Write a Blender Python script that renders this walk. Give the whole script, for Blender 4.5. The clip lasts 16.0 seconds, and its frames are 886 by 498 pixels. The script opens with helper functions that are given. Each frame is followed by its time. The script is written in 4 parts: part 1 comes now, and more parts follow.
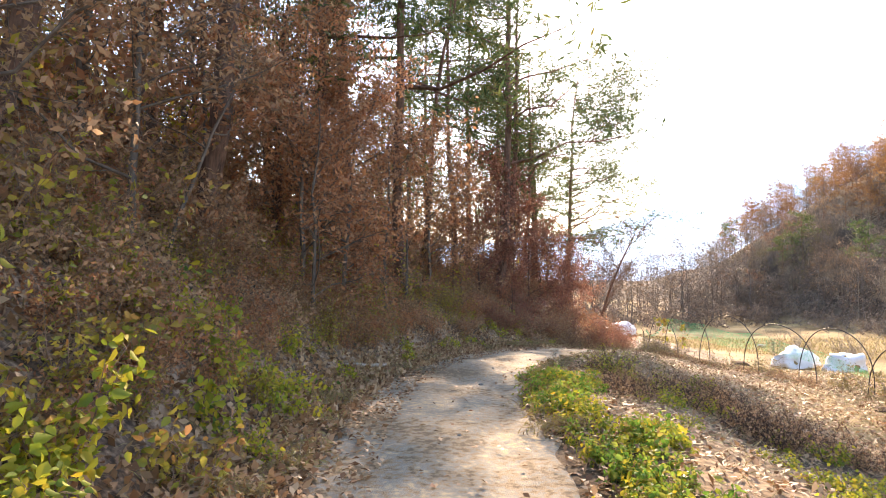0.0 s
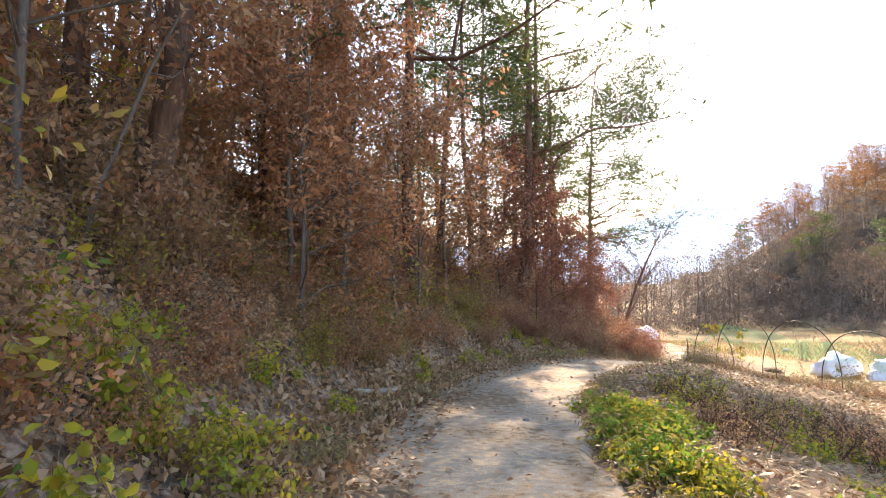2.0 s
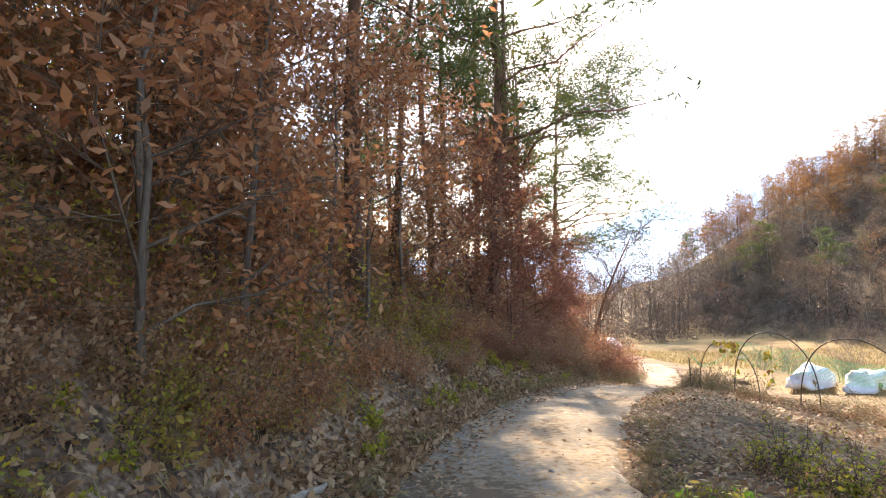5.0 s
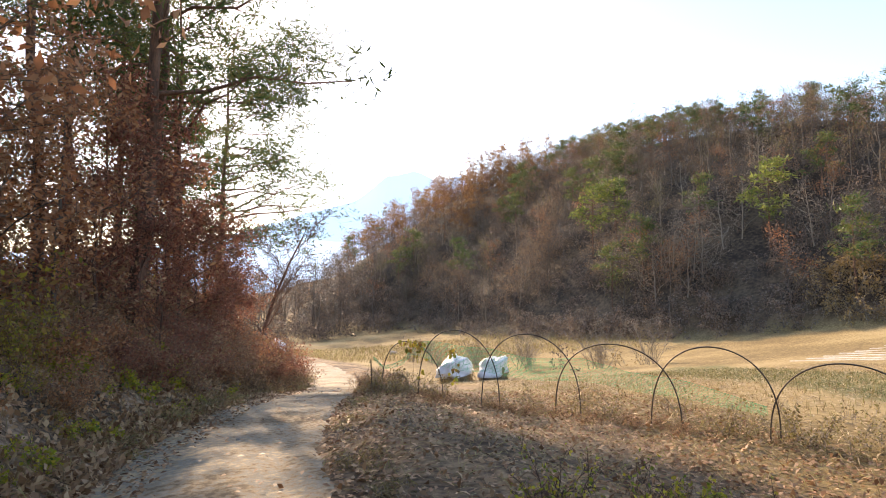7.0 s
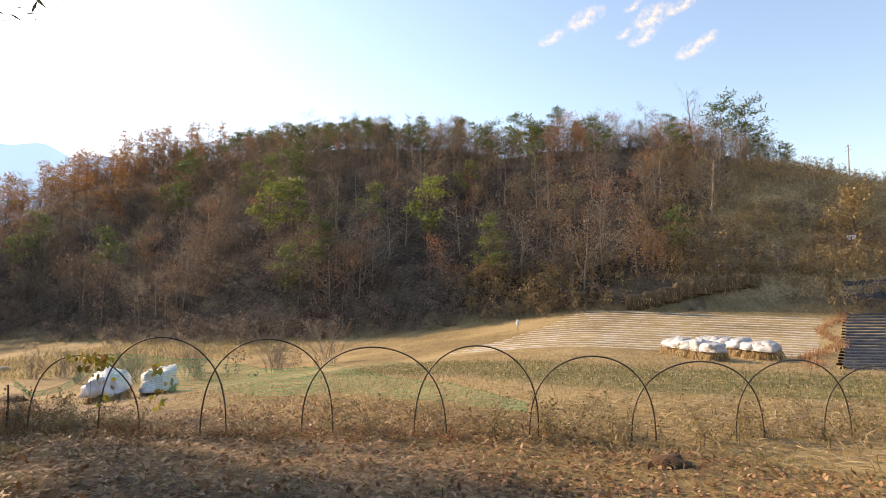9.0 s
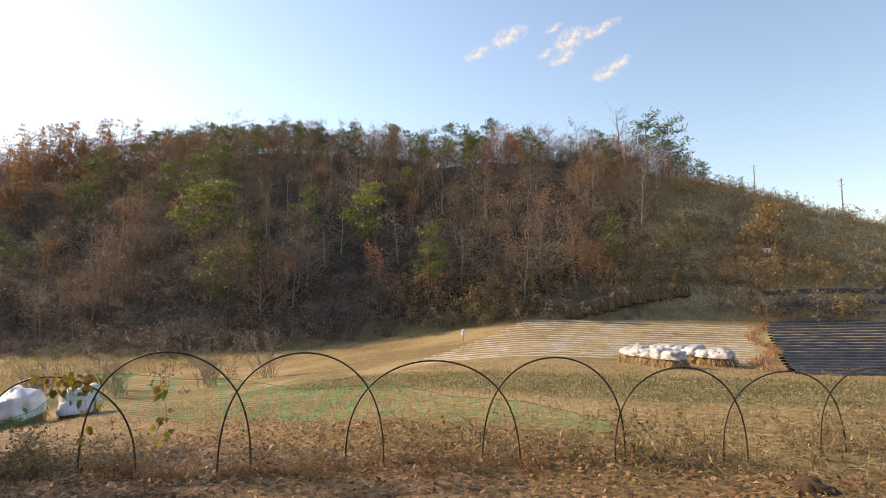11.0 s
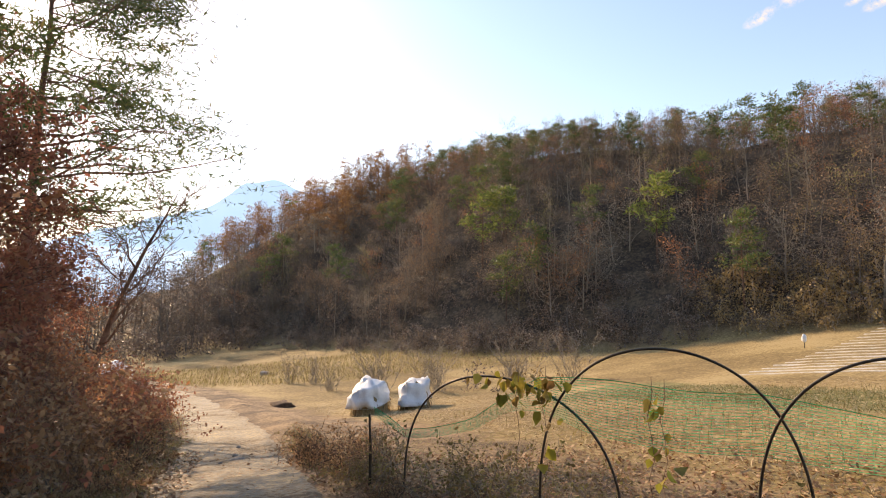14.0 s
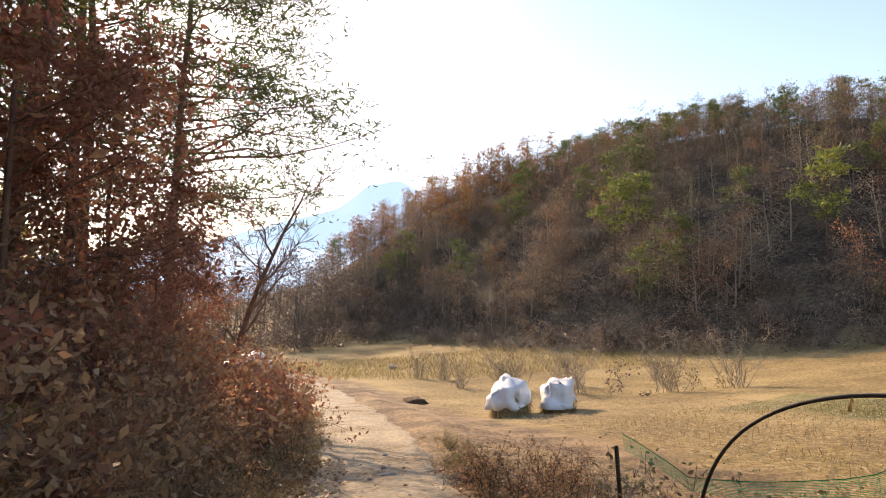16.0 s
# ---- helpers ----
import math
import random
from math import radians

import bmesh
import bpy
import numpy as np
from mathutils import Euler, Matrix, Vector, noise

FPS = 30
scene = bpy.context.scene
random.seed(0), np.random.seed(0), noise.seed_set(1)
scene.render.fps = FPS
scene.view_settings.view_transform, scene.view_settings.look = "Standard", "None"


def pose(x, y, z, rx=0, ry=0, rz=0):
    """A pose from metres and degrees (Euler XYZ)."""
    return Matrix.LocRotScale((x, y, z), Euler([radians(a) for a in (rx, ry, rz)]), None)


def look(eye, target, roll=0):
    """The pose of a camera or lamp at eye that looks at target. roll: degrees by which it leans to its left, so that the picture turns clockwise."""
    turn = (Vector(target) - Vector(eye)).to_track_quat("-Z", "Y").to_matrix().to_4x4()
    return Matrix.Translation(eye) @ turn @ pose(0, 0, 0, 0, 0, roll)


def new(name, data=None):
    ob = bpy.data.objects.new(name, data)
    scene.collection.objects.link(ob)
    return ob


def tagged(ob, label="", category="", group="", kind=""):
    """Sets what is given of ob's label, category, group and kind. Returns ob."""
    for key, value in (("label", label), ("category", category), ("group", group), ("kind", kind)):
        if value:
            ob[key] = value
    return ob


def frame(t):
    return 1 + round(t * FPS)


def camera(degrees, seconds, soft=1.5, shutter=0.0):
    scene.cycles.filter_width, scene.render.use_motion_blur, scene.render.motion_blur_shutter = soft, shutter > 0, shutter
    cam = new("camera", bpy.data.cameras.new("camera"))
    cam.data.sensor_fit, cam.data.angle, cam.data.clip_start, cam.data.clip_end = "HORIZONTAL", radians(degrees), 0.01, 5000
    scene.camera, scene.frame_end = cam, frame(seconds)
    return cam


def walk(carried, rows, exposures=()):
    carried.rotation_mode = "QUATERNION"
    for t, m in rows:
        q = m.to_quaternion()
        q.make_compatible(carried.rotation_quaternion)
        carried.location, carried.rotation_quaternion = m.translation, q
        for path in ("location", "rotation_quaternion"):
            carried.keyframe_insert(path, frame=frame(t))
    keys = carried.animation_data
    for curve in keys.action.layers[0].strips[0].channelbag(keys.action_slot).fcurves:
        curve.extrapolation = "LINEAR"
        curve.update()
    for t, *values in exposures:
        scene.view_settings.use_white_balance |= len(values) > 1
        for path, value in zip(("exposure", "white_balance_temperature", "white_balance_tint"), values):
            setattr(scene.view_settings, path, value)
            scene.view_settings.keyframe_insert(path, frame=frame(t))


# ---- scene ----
cam = camera(76.5, 16.0, soft=1.0)
PATH = [
    (0, (-0.179, -0.688, 1.424), (-0.178, 1.309, 1.521), 0.6),
    (0.5, (-0.224, -0.087, 1.384), (-0.236, 1.910, 1.492), 0.4),
    (1, (-0.269, 0.513, 1.374), (-0.290, 2.510, 1.483), 0.2),
    (1.5, (-0.363, 1.083, 1.352), (-0.388, 3.079, 1.463), 0.1),
    (2, (-0.438, 1.679, 1.329), (-0.465, 3.675, 1.444), 0.1),
    (2.5, (-0.494, 2.306, 1.299), (-0.523, 4.302, 1.423), 0.1),
    (3, (-0.547, 2.915, 1.294), (-0.576, 4.910, 1.420), 0.1),
    (3.2, (-0.564, 3.158, 1.268), (-0.592, 5.154, 1.394), 0.1),
    (5.3, (-0.606, 5.589, 1.340), (-0.355, 7.567, 1.496), -0.8),
    (5.5, (-0.595, 5.827, 1.318), (-0.208, 7.784, 1.468), -0.6),
    (6, (-0.434, 6.518, 1.292), (0.272, 8.383, 1.440), -0.3),
    (6.5, (-0.229, 7.168, 1.272), (0.753, 8.904, 1.421), -0.1),
    (7, (-0.117, 7.706, 1.254), (1.099, 9.287, 1.399), -0.3),
    (7.5, (0.008, 8.278, 1.238), (1.448, 9.658, 1.382), -0.0),
    (8, (0.129, 8.836, 1.188), (1.774, 9.964, 1.336), 0.2),
    (8.5, (0.228, 9.399, 1.176), (2.010, 10.296, 1.324), 0.3),
    (9, (0.344, 9.929, 1.160), (2.227, 10.586, 1.309), 0.3),
    (9.2, (0.396, 10.119, 1.151), (2.309, 10.680, 1.307), 0.1),
    (11.3, (1.152, 12.647, 1.015), (3.104, 13.041, 1.201), 0.3),
    (11.5, (1.260, 12.878, 0.981), (3.195, 13.349, 1.165), 0.3),
    (12, (1.508, 13.462, 0.940), (3.387, 14.119, 1.128), 0.2),
    (12.5, (1.783, 14.014, 0.905), (3.599, 14.829, 1.094), 0.1),
    (13, (2.020, 14.550, 0.886), (3.758, 15.521, 1.074), -0.0),
    (13.5, (2.258, 15.109, 0.848), (3.914, 16.214, 1.039), 0.0),
    (14, (2.553, 15.643, 0.772), (4.113, 16.879, 0.966), 0.0),
    (14.5, (2.833, 16.257, 0.710), (4.302, 17.600, 0.901), 0.1),
    (15, (3.102, 16.790, 0.652), (4.487, 18.220, 0.843), 0.2),
    (15.5, (3.351, 17.359, 0.597), (4.663, 18.858, 0.780), 0.2),
    (16, (3.697, 18.159, 0.511), (4.966, 19.694, 0.694), 0.4),
]
walk(cam, [(t, look(eye, aim, roll)) for t, eye, aim, roll in PATH], [(0.0, 2.25, 8300, 22), (2.0, 2.3, 8300, 22), (3.0, 2.12, 8300, 22), (5.5, 2.05, 8400, 20), (7.0, 1.55, 8200, 20), (9.0, 1.15, 8800, 20), (11.5, 0.95, 8800, 19), (16.0, 1.22, 8900, 22)])

# ---- light ----
SUN_AZ, SUN_EL = 14.3, 25.8          # degrees to the right of +y, degrees up
world = bpy.data.worlds.new("sky")
scene.world = world
world.use_nodes = True
wn = world.node_tree.nodes
sky = wn.new("ShaderNodeTexSky")
sky.sky_type = "NISHITA"
sky.sun_disc = False
sky.sun_elevation = radians(SUN_EL)
sky.sun_rotation = radians(SUN_AZ)
sky.air_density, sky.dust_density, sky.ozone_density = 1.25, 0.45, 4.5
wn["Background"].inputs["Strength"].default_value = 0.15
world.node_tree.links.new(sky.outputs["Color"], wn["Background"].inputs["Color"])
sun = new("sun", bpy.data.lights.new("sun", "SUN"))
sun.data.energy, sun.data.angle, sun.data.color = 3.4, radians(0.6), (1.0, 0.885, 0.71)
sun_way = Vector((math.sin(radians(SUN_AZ)) * math.cos(radians(SUN_EL)), math.cos(radians(SUN_AZ)) * math.cos(radians(SUN_EL)), math.sin(radians(SUN_EL))))
sun.matrix_world = look(sun_way * 100, (0, 0, 0))


# ---- materials ----
def material(name, rough=0.9, bump=0.0):
    m = bpy.data.materials.new(name)
    m.use_nodes = True
    n = m.node_tree.nodes
    b = n["Principled BSDF"]
    b.inputs["Roughness"].default_value = rough
    b.inputs["Specular IOR Level"].default_value = 0.25
    return m, n, m.node_tree.links, b


def ramp_node(n, stops):
    r = n.new("ShaderNodeValToRGB")
    while len(r.color_ramp.elements) < len(stops):
        r.color_ramp.elements.new(0.5)
    for e, (p, c) in zip(r.color_ramp.elements, stops):
        e.position, e.color = p, (*c, 1)
    return r


def noise_node(n, l, scale, detail=6.0, rough=0.6, coord="Object", stretch=None):
    tc = n.new("ShaderNodeTexCoord")
    t = n.new("ShaderNodeTexNoise")
    t.inputs["Scale"].default_value, t.inputs["Detail"].default_value, t.inputs["Roughness"].default_value = scale, detail, rough
    src = tc.outputs[coord]
    if stretch:
        mp = n.new("ShaderNodeMapping")
        mp.inputs["Scale"].default_value = stretch
        l.new(src, mp.inputs["Vector"])
        src = mp.outputs["Vector"]
    l.new(src, t.inputs["Vector"])
    return t


def mottled(name, dark, light, scale=3.0, fine=40.0, rough=0.9, bump=0.3, stretch=None, metal=0.0):
    """Two scales of noise between two colours, with relief."""
    m, n, l, b = material(name, rough)
    a, f = noise_node(n, l, scale, stretch=stretch), noise_node(n, l, fine, stretch=stretch)
    mix = n.new("ShaderNodeMath")
    mix.operation = "MULTIPLY_ADD"
    mix.inputs[1].default_value, mix.inputs[2].default_value = 0.55, 0.0
    add = n.new("ShaderNodeMath")
    l.new(a.outputs["Fac"], mix.inputs[0])
    half = n.new("ShaderNodeMath")
    half.operation = "MULTIPLY"
    half.inputs[1].default_value = 0.45
    l.new(f.outputs["Fac"], half.inputs[0])
    l.new(mix.outputs[0], add.inputs[0])
    l.new(half.outputs[0], add.inputs[1])
    r = ramp_node(n, [(0.36, dark), (0.64, light)])
    l.new(add.outputs[0], r.inputs["Fac"])
    l.new(r.outputs["Color"], b.inputs["Base Color"])
    b.inputs["Metallic"].default_value = metal
    if bump:
        bp = n.new("ShaderNodeBump")
        bp.inputs["Strength"].default_value, bp.inputs["Distance"].default_value = bump, 0.03
        l.new(add.outputs[0], bp.inputs["Height"])
        l.new(bp.outputs["Normal"], b.inputs["Normal"])
    return m


def leafy(name, colours, through_light=0.45, rough=0.55, tree_tint=0.25):
    """Thin leaves: a colour for every leaf, part of the light passes through."""
    m, n, l, b = material(name, rough)
    g, oi = n.new("ShaderNodeNewGeometry"), n.new("ShaderNodeObjectInfo")
    stops = [((i + 0.5) / len(colours), c) for i, c in enumerate(colours)]
    r = ramp_node(n, stops)
    mx = n.new("ShaderNodeMix")
    mx.inputs[0].default_value = tree_tint
    l.new(g.outputs["Random Per Island"], mx.inputs[2])
    l.new(oi.outputs["Random"], mx.inputs[3])
    l.new(mx.outputs[0], r.inputs["Fac"])
    l.new(r.outputs["Color"], b.inputs["Base Color"])
    tr = n.new("ShaderNodeBsdfTranslucent")
    l.new(r.outputs["Color"], tr.inputs["Color"])
    ms = n.new("ShaderNodeMixShader")
    ms.inputs[0].default_value = through_light
    l.new(b.outputs[0], ms.inputs[1])
    l.new(tr.outputs[0], ms.inputs[2])
    l.new(ms.outputs[0], n["Material Output"].inputs["Surface"])
    return m


M_RUST = leafy("rust oak leaf", [(0.268, 0.116, 0.0671), (0.415, 0.177, 0.0854), (0.537, 0.238, 0.11), (0.586, 0.329, 0.183), (0.366, 0.207, 0.134)], 0.55)
M_RED = leafy("dark red leaf", [(0.2, 0.085, 0.062), (0.31, 0.12, 0.08), (0.4, 0.165, 0.105), (0.36, 0.2, 0.13)], 0.55)
M_BROWN = leafy("dry brown leaf", [(0.244, 0.134, 0.0732), (0.39, 0.232, 0.122), (0.512, 0.329, 0.195), (0.342, 0.171, 0.0976)], 0.5)
M_LITTER = leafy("fallen leaf", [(0.16, 0.078, 0.04), (0.29, 0.155, 0.08), (0.4, 0.24, 0.13), (0.52, 0.35, 0.21), (0.33, 0.145, 0.072)], 0.2)
M_YGREEN = leafy("yellow green leaf", [(0.16, 0.22, 0.03), (0.3, 0.34, 0.04), (0.45, 0.42, 0.05), (0.55, 0.42, 0.05), (0.1, 0.18, 0.04)], 0.5)
M_MIXED = leafy("fading autumn leaf", [(0.4, 0.36, 0.06), (0.5, 0.4, 0.07), (0.34, 0.18, 0.07), (0.25, 0.28, 0.05), (0.42, 0.2, 0.1)], 0.5)
M_GREEN = leafy("green leaf", [(0.08, 0.18, 0.03), (0.14, 0.28, 0.04), (0.24, 0.36, 0.06), (0.34, 0.34, 0.06), (0.3, 0.2, 0.08)], 0.5)
M_NEEDLE = leafy("pine needle", [(0.05, 0.085, 0.03), (0.08, 0.13, 0.045), (0.13, 0.17, 0.055), (0.2, 0.17, 0.06)], 0.33)
# lighter, yellower copy of the pine needle: sunlight painted into its colour
M_NEEDLE_SUN = leafy("sunlit pine needle", [(0.09, 0.13, 0.035), (0.18, 0.22, 0.055), (0.32, 0.33, 0.08)], 0.35)
M_LARCH = leafy("orange larch needle", [(0.2, 0.095, 0.04), (0.3, 0.145, 0.055), (0.38, 0.2, 0.075)], 0.4)
M_FAR_GREY = leafy("bare grey-brown twigs far off", [(0.102, 0.0812, 0.0725), (0.174, 0.136, 0.116), (0.275, 0.213, 0.171)], 0.3)
M_FAR_BROWN = leafy("faded brown foliage far off", [(0.126, 0.084, 0.0588), (0.224, 0.14, 0.084), (0.35, 0.21, 0.119)], 0.35)
M_FAR_RUST = leafy("russet foliage far off", [(0.25, 0.106, 0.0562), (0.362, 0.15, 0.075), (0.475, 0.213, 0.1)], 0.4)
M_FAR_OLIVE = leafy("olive foliage far off", [(0.132, 0.12, 0.054), (0.216, 0.186, 0.078), (0.312, 0.252, 0.102)], 0.4)
# light version of the grey twigs; the light they catch is in the colour
M_FAR_PALE = leafy("lit bare twigs far off", [(0.2, 0.155, 0.12), (0.3, 0.235, 0.18), (0.4, 0.31, 0.23)], 0.35)
M_DULLGREEN = leafy("dull green grass", [(0.10, 0.11, 0.04), (0.16, 0.16, 0.06), (0.25, 0.21, 0.09)], 0.3)
M_TAN = leafy("tan oak foliage", [(0.2, 0.13, 0.06), (0.32, 0.21, 0.09), (0.4, 0.28, 0.13)], 0.3)
M_STRAW = leafy("dry straw", [(0.3, 0.21, 0.11), (0.45, 0.33, 0.18), (0.58, 0.45, 0.27), (0.25, 0.16, 0.09)], 0.25)
M_DRYGRASS = leafy("dry grass", [(0.22, 0.16, 0.07), (0.36, 0.27, 0.12), (0.3, 0.27, 0.1), (0.2, 0.13, 0.07)], 0.3)
M_BARK = mottled("pine bark", (0.07, 0.042, 0.033), (0.23, 0.13, 0.09), 6, 30, bump=0.8, stretch=(1, 1, 0.25))
M_BARKGREY = mottled("grey bark", (0.08, 0.065, 0.055), (0.21, 0.17, 0.14), 6, 30, bump=0.5, stretch=(1, 1, 0.25))
M_TWIG = mottled("reddish twig", (0.15, 0.095, 0.07), (0.36, 0.24, 0.175), 4, 20, bump=0)
M_DEADTWIG = mottled("dark dead stalk", (0.055, 0.036, 0.028), (0.17, 0.105, 0.075), 4, 20, bump=0)
M_TWIGPALE = mottled("pale grey twig", (0.2, 0.16, 0.12), (0.36, 0.3, 0.24), 4, 20, bump=0)


# ---- shapes of the land ----
CENTRE = [(-0.1, -40), (-0.1, -8), (-0.1, 0), (-0.2, 5.5), (0.1, 9), (0.9, 12), (2.15, 15), (4.0, 18.2), (6.1, 21.5), (8.2, 25), (10.4, 28.6), (12.8, 33), (16.0, 40), (20.5, 52), (24, 66), (26, 90)]


def spline(points, per=14):
    p = np.array(points, float)
    out = []
    for i in range(len(p) - 1):
        a, b, c, d = p[max(i - 1, 0)], p[i], p[i + 1], p[min(i + 2, len(p) - 1)]
        t = np.linspace(0, 1, per, endpoint=False)[:, None]
        out.append(0.5 * (2 * b + (c - a) * t + (2 * a - 5 * b + 4 * c - d) * t ** 2 + (3 * b - a - 3 * c + d) * t ** 3))
    return np.vstack(out + [p[-1:]])


LINE = spline(CENTRE)
STEP = np.linalg.norm(np.diff(LINE, axis=0), axis=1)
ARC = np.concatenate([[0], np.cumsum(STEP)]) - 40.0
TANGENT = np.gradient(LINE, axis=0)
TANGENT /= np.linalg.norm(TANGENT, axis=1)[:, None]


def along(x, y):
    """Signed distance from the road's middle (right: plus) and the way along it."""
    x, y = np.atleast_1d(np.asarray(x, float)), np.atleast_1d(np.asarray(y, float))
    d, s = np.empty(x.shape), np.empty(x.shape)
    for k in range(0, x.size, 20000):
        q = np.stack([x.flat[k:k + 20000], y.flat[k:k + 20000]], 1)
        i = ((q[:, None, :] - LINE[None]) ** 2).sum(2).argmin(1)
        off = q - LINE[i]
        d.flat[k:k + 20000] = off[:, 0] * TANGENT[i, 1] - off[:, 1] * TANGENT[i, 0]
        s.flat[k:k + 20000] = ARC[i] + (off * TANGENT[i]).sum(1)
        far = np.abs(off).max(1) > 60
        d.flat[np.flatnonzero(far) + k] = np.sign(d.flat[np.flatnonzero(far) + k]) * np.linalg.norm(off[far], axis=1)
    return d, s


def smooth(a, b, v):
    t = np.clip((v - a) / (b - a), 0, 1)
    return t * t * (3 - 2 * t)


def waves(x, y, scale, seed=0.0):
    """Cheap smooth unevenness between about -1 and 1."""
    a, b = x / scale + seed * 1.7, y / scale - seed * 2.3
    return (np.sin(a * 1.9 + 1.3 * np.sin(b * 1.1)) + np.sin(b * 2.3 + 1.7 * np.sin(a * 0.9 + 1)) + np.sin((a + b) * 3.7 + np.sin(a * 3.1)) * 0.5) / 2.5


def road_z(s):
    return np.interp(s, [-40, -1, 3, 6, 8, 10, 13.3, 15.6, 19.5, 23.3, 28.7, 34, 45, 70, 120], [0.9, -0.08, -0.19, -0.23, -0.3, -0.4, -0.56, -0.72, -1.02, -1.5, -2.35, -3.0, -4.1, -6.0, -8.5])


def hill_foot(y):
    return 64 + 2.5 * np.sin(y / 13.0) + 0.22 * np.clip(5 - y, 0, 60)


def open_edge(x, y):
    """Where the wood ends and the open slope begins."""
    return 8 - 24 * np.clip((x - hill_foot(y)) / 57, 0, 1.2)


def crest(y):
    return np.interp(y, [-300, -60, -30, -12, 0, 40, 85, 125, 155, 200, 300], [12, 20, 26.5, 28, 29.5, 34.5, 42, 41.5, 34, 17, 3])


def field_z(x, y):
    xc = np.clip(x, -20, 72)
    yy = np.clip(y, -80, 95) - 13
    fall = 0.14 * np.where(yy > 0, yy * yy / (np.abs(yy) + 3.0), 0) - 0.09 * np.clip(yy - 27, 0, None)
    return -1.0 - 0.055 * (xc - 8) - fall + 0.0022 * np.clip(xc - 26, 0, None) ** 2


def land(x, y):
    x, y = np.atleast_1d(np.asarray(x, float)), np.atleast_1d(np.asarray(y, float))
    d, s = along(x, y)
    zr = road_z(s)
    f = field_z(x, y)
    u = np.clip((x - hill_foot(y)) / (56 + 0.6 * np.clip(-y, 0, 40)), 0, 1)
    f = f + crest(y) * (0.45 * u + 0.55 * np.sin(u * math.pi / 2)) + smooth(0, 0.3, u) * 1.0 * waves(x, y, 9, 2)
    right = zr + (f - zr) * smooth(1.3, 5.5, d) + 0.12 * smooth(1.2, 2.0, d) * (1 - smooth(2.6, 4.5, d)) * (1 + 0.5 * waves(x, y, 1.1))
    right = right + 0.035 * waves(x, y, 0.8, 1) * smooth(1.3, 2.5, d)
    e = np.clip(-d - 1.25, 0, None)
    cap = np.interp(s, [-40, 4, 14, 22, 28, 34, 40, 60], [16, 14, 9, 4.5, 3.0, 2.0, 1.6, 1.4])
    rise = np.where(e < 0.7, 0.16 * e / 0.7, 0.16 + 1.05 * (e - 0.7))
    bank = cap * (1 - np.exp(-rise / cap)) - smooth(6, 25, e) * smooth(18, 30, s) * (e - 6).clip(0, 20) * 0.18
    left = zr + bank + 0.10 * waves(x, y, 0.9, 3) * smooth(0.3, 1.5, e)
    z = np.where(d > 0, right, left)
    return z


def at(x, y):
    return float(land([x], [y])[0])


# ---- mesh helpers ----
def mesh_of(name, verts, faces, mats, smooth_faces=False, index=None):
    """verts (n,3), faces (m,3) or (m,4) arrays."""
    me = bpy.data.meshes.new(name)
    verts, faces = np.asarray(verts, np.float32), np.asarray(faces, np.int32)
    me.vertices.add(len(verts))
    me.vertices.foreach_set("co", verts.ravel())
    me.loops.add(faces.size)
    me.loops.foreach_set("vertex_index", faces.ravel())
    me.polygons.add(len(faces))
    k = faces.shape[1]
    me.polygons.foreach_set("loop_start", np.arange(0, faces.size, k, dtype=np.int32))
    if smooth_faces:
        me.polygons.foreach_set("use_smooth", np.ones(len(faces), bool))
    for m in mats if isinstance(mats, (list, tuple)) else [mats]:
        me.materials.append(m)
    if index is not None:
        me.polygons.foreach_set("material_index", np.asarray(index, np.int32))
    me.update(calc_edges=True)
    me.validate()
    return me


def tubes(segs, sides=5):
    """Tapered tubes from rows of x0 y0 z0 r0 x1 y1 z1 r1."""
    s = np.asarray(segs, float)
    a, b, ra, rb = s[:, 0:3], s[:, 4:7], s[:, 3], s[:, 7]
    w = b - a
    w /= np.linalg.norm(w, axis=1)[:, None] + 1e-9
    ref = np.where(np.abs(w[:, 2:3]) > 0.9, [[1.0, 0, 0]], [[0, 0, 1.0]])
    u = np.cross(w, ref)
    u /= np.linalg.norm(u, axis=1)[:, None] + 1e-9
    v = np.cross(w, u)
    t = np.arange(sides) * 2 * math.pi / sides
    ring = np.cos(t)[None, :, None] * u[:, None] + np.sin(t)[None, :, None] * v[:, None]
    p = np.concatenate([a[:, None] + ring * ra[:, None, None], b[:, None] + ring * rb[:, None, None]], 1).reshape(-1, 3)
    i = np.arange(sides)
    f = np.stack([i, (i + 1) % sides, (i + 1) % sides + sides, i + sides], 1)
    faces = (f[None] + (np.arange(len(s)) * 2 * sides)[:, None, None]).reshape(-1, 4)
    return p, faces


def rod(points, radii, sides=8):
    """One connected tube along the points."""
    p = np.asarray(points, float)
    r = np.broadcast_to(np.asarray(radii, float), len(p))
    w = np.gradient(p, axis=0)
    w /= np.linalg.norm(w, axis=1)[:, None] + 1e-9
    u = np.cross(w, [0.31, 0.95, 0.05])
    u /= np.linalg.norm(u, axis=1)[:, None] + 1e-9
    v = np.cross(w, u)
    t = np.arange(sides) * 2 * math.pi / sides
    ring = p[:, None] + (np.cos(t)[None, :, None] * u[:, None] + np.sin(t)[None, :, None] * v[:, None]) * r[:, None, None]
    ij = np.arange(len(p) * sides).reshape(len(p), sides)
    nx_ = np.roll(ij, -1, 1)
    return ring.reshape(-1, 3), np.stack([ij[:-1], nx_[:-1], nx_[1:], ij[1:]], -1).reshape(-1, 4)


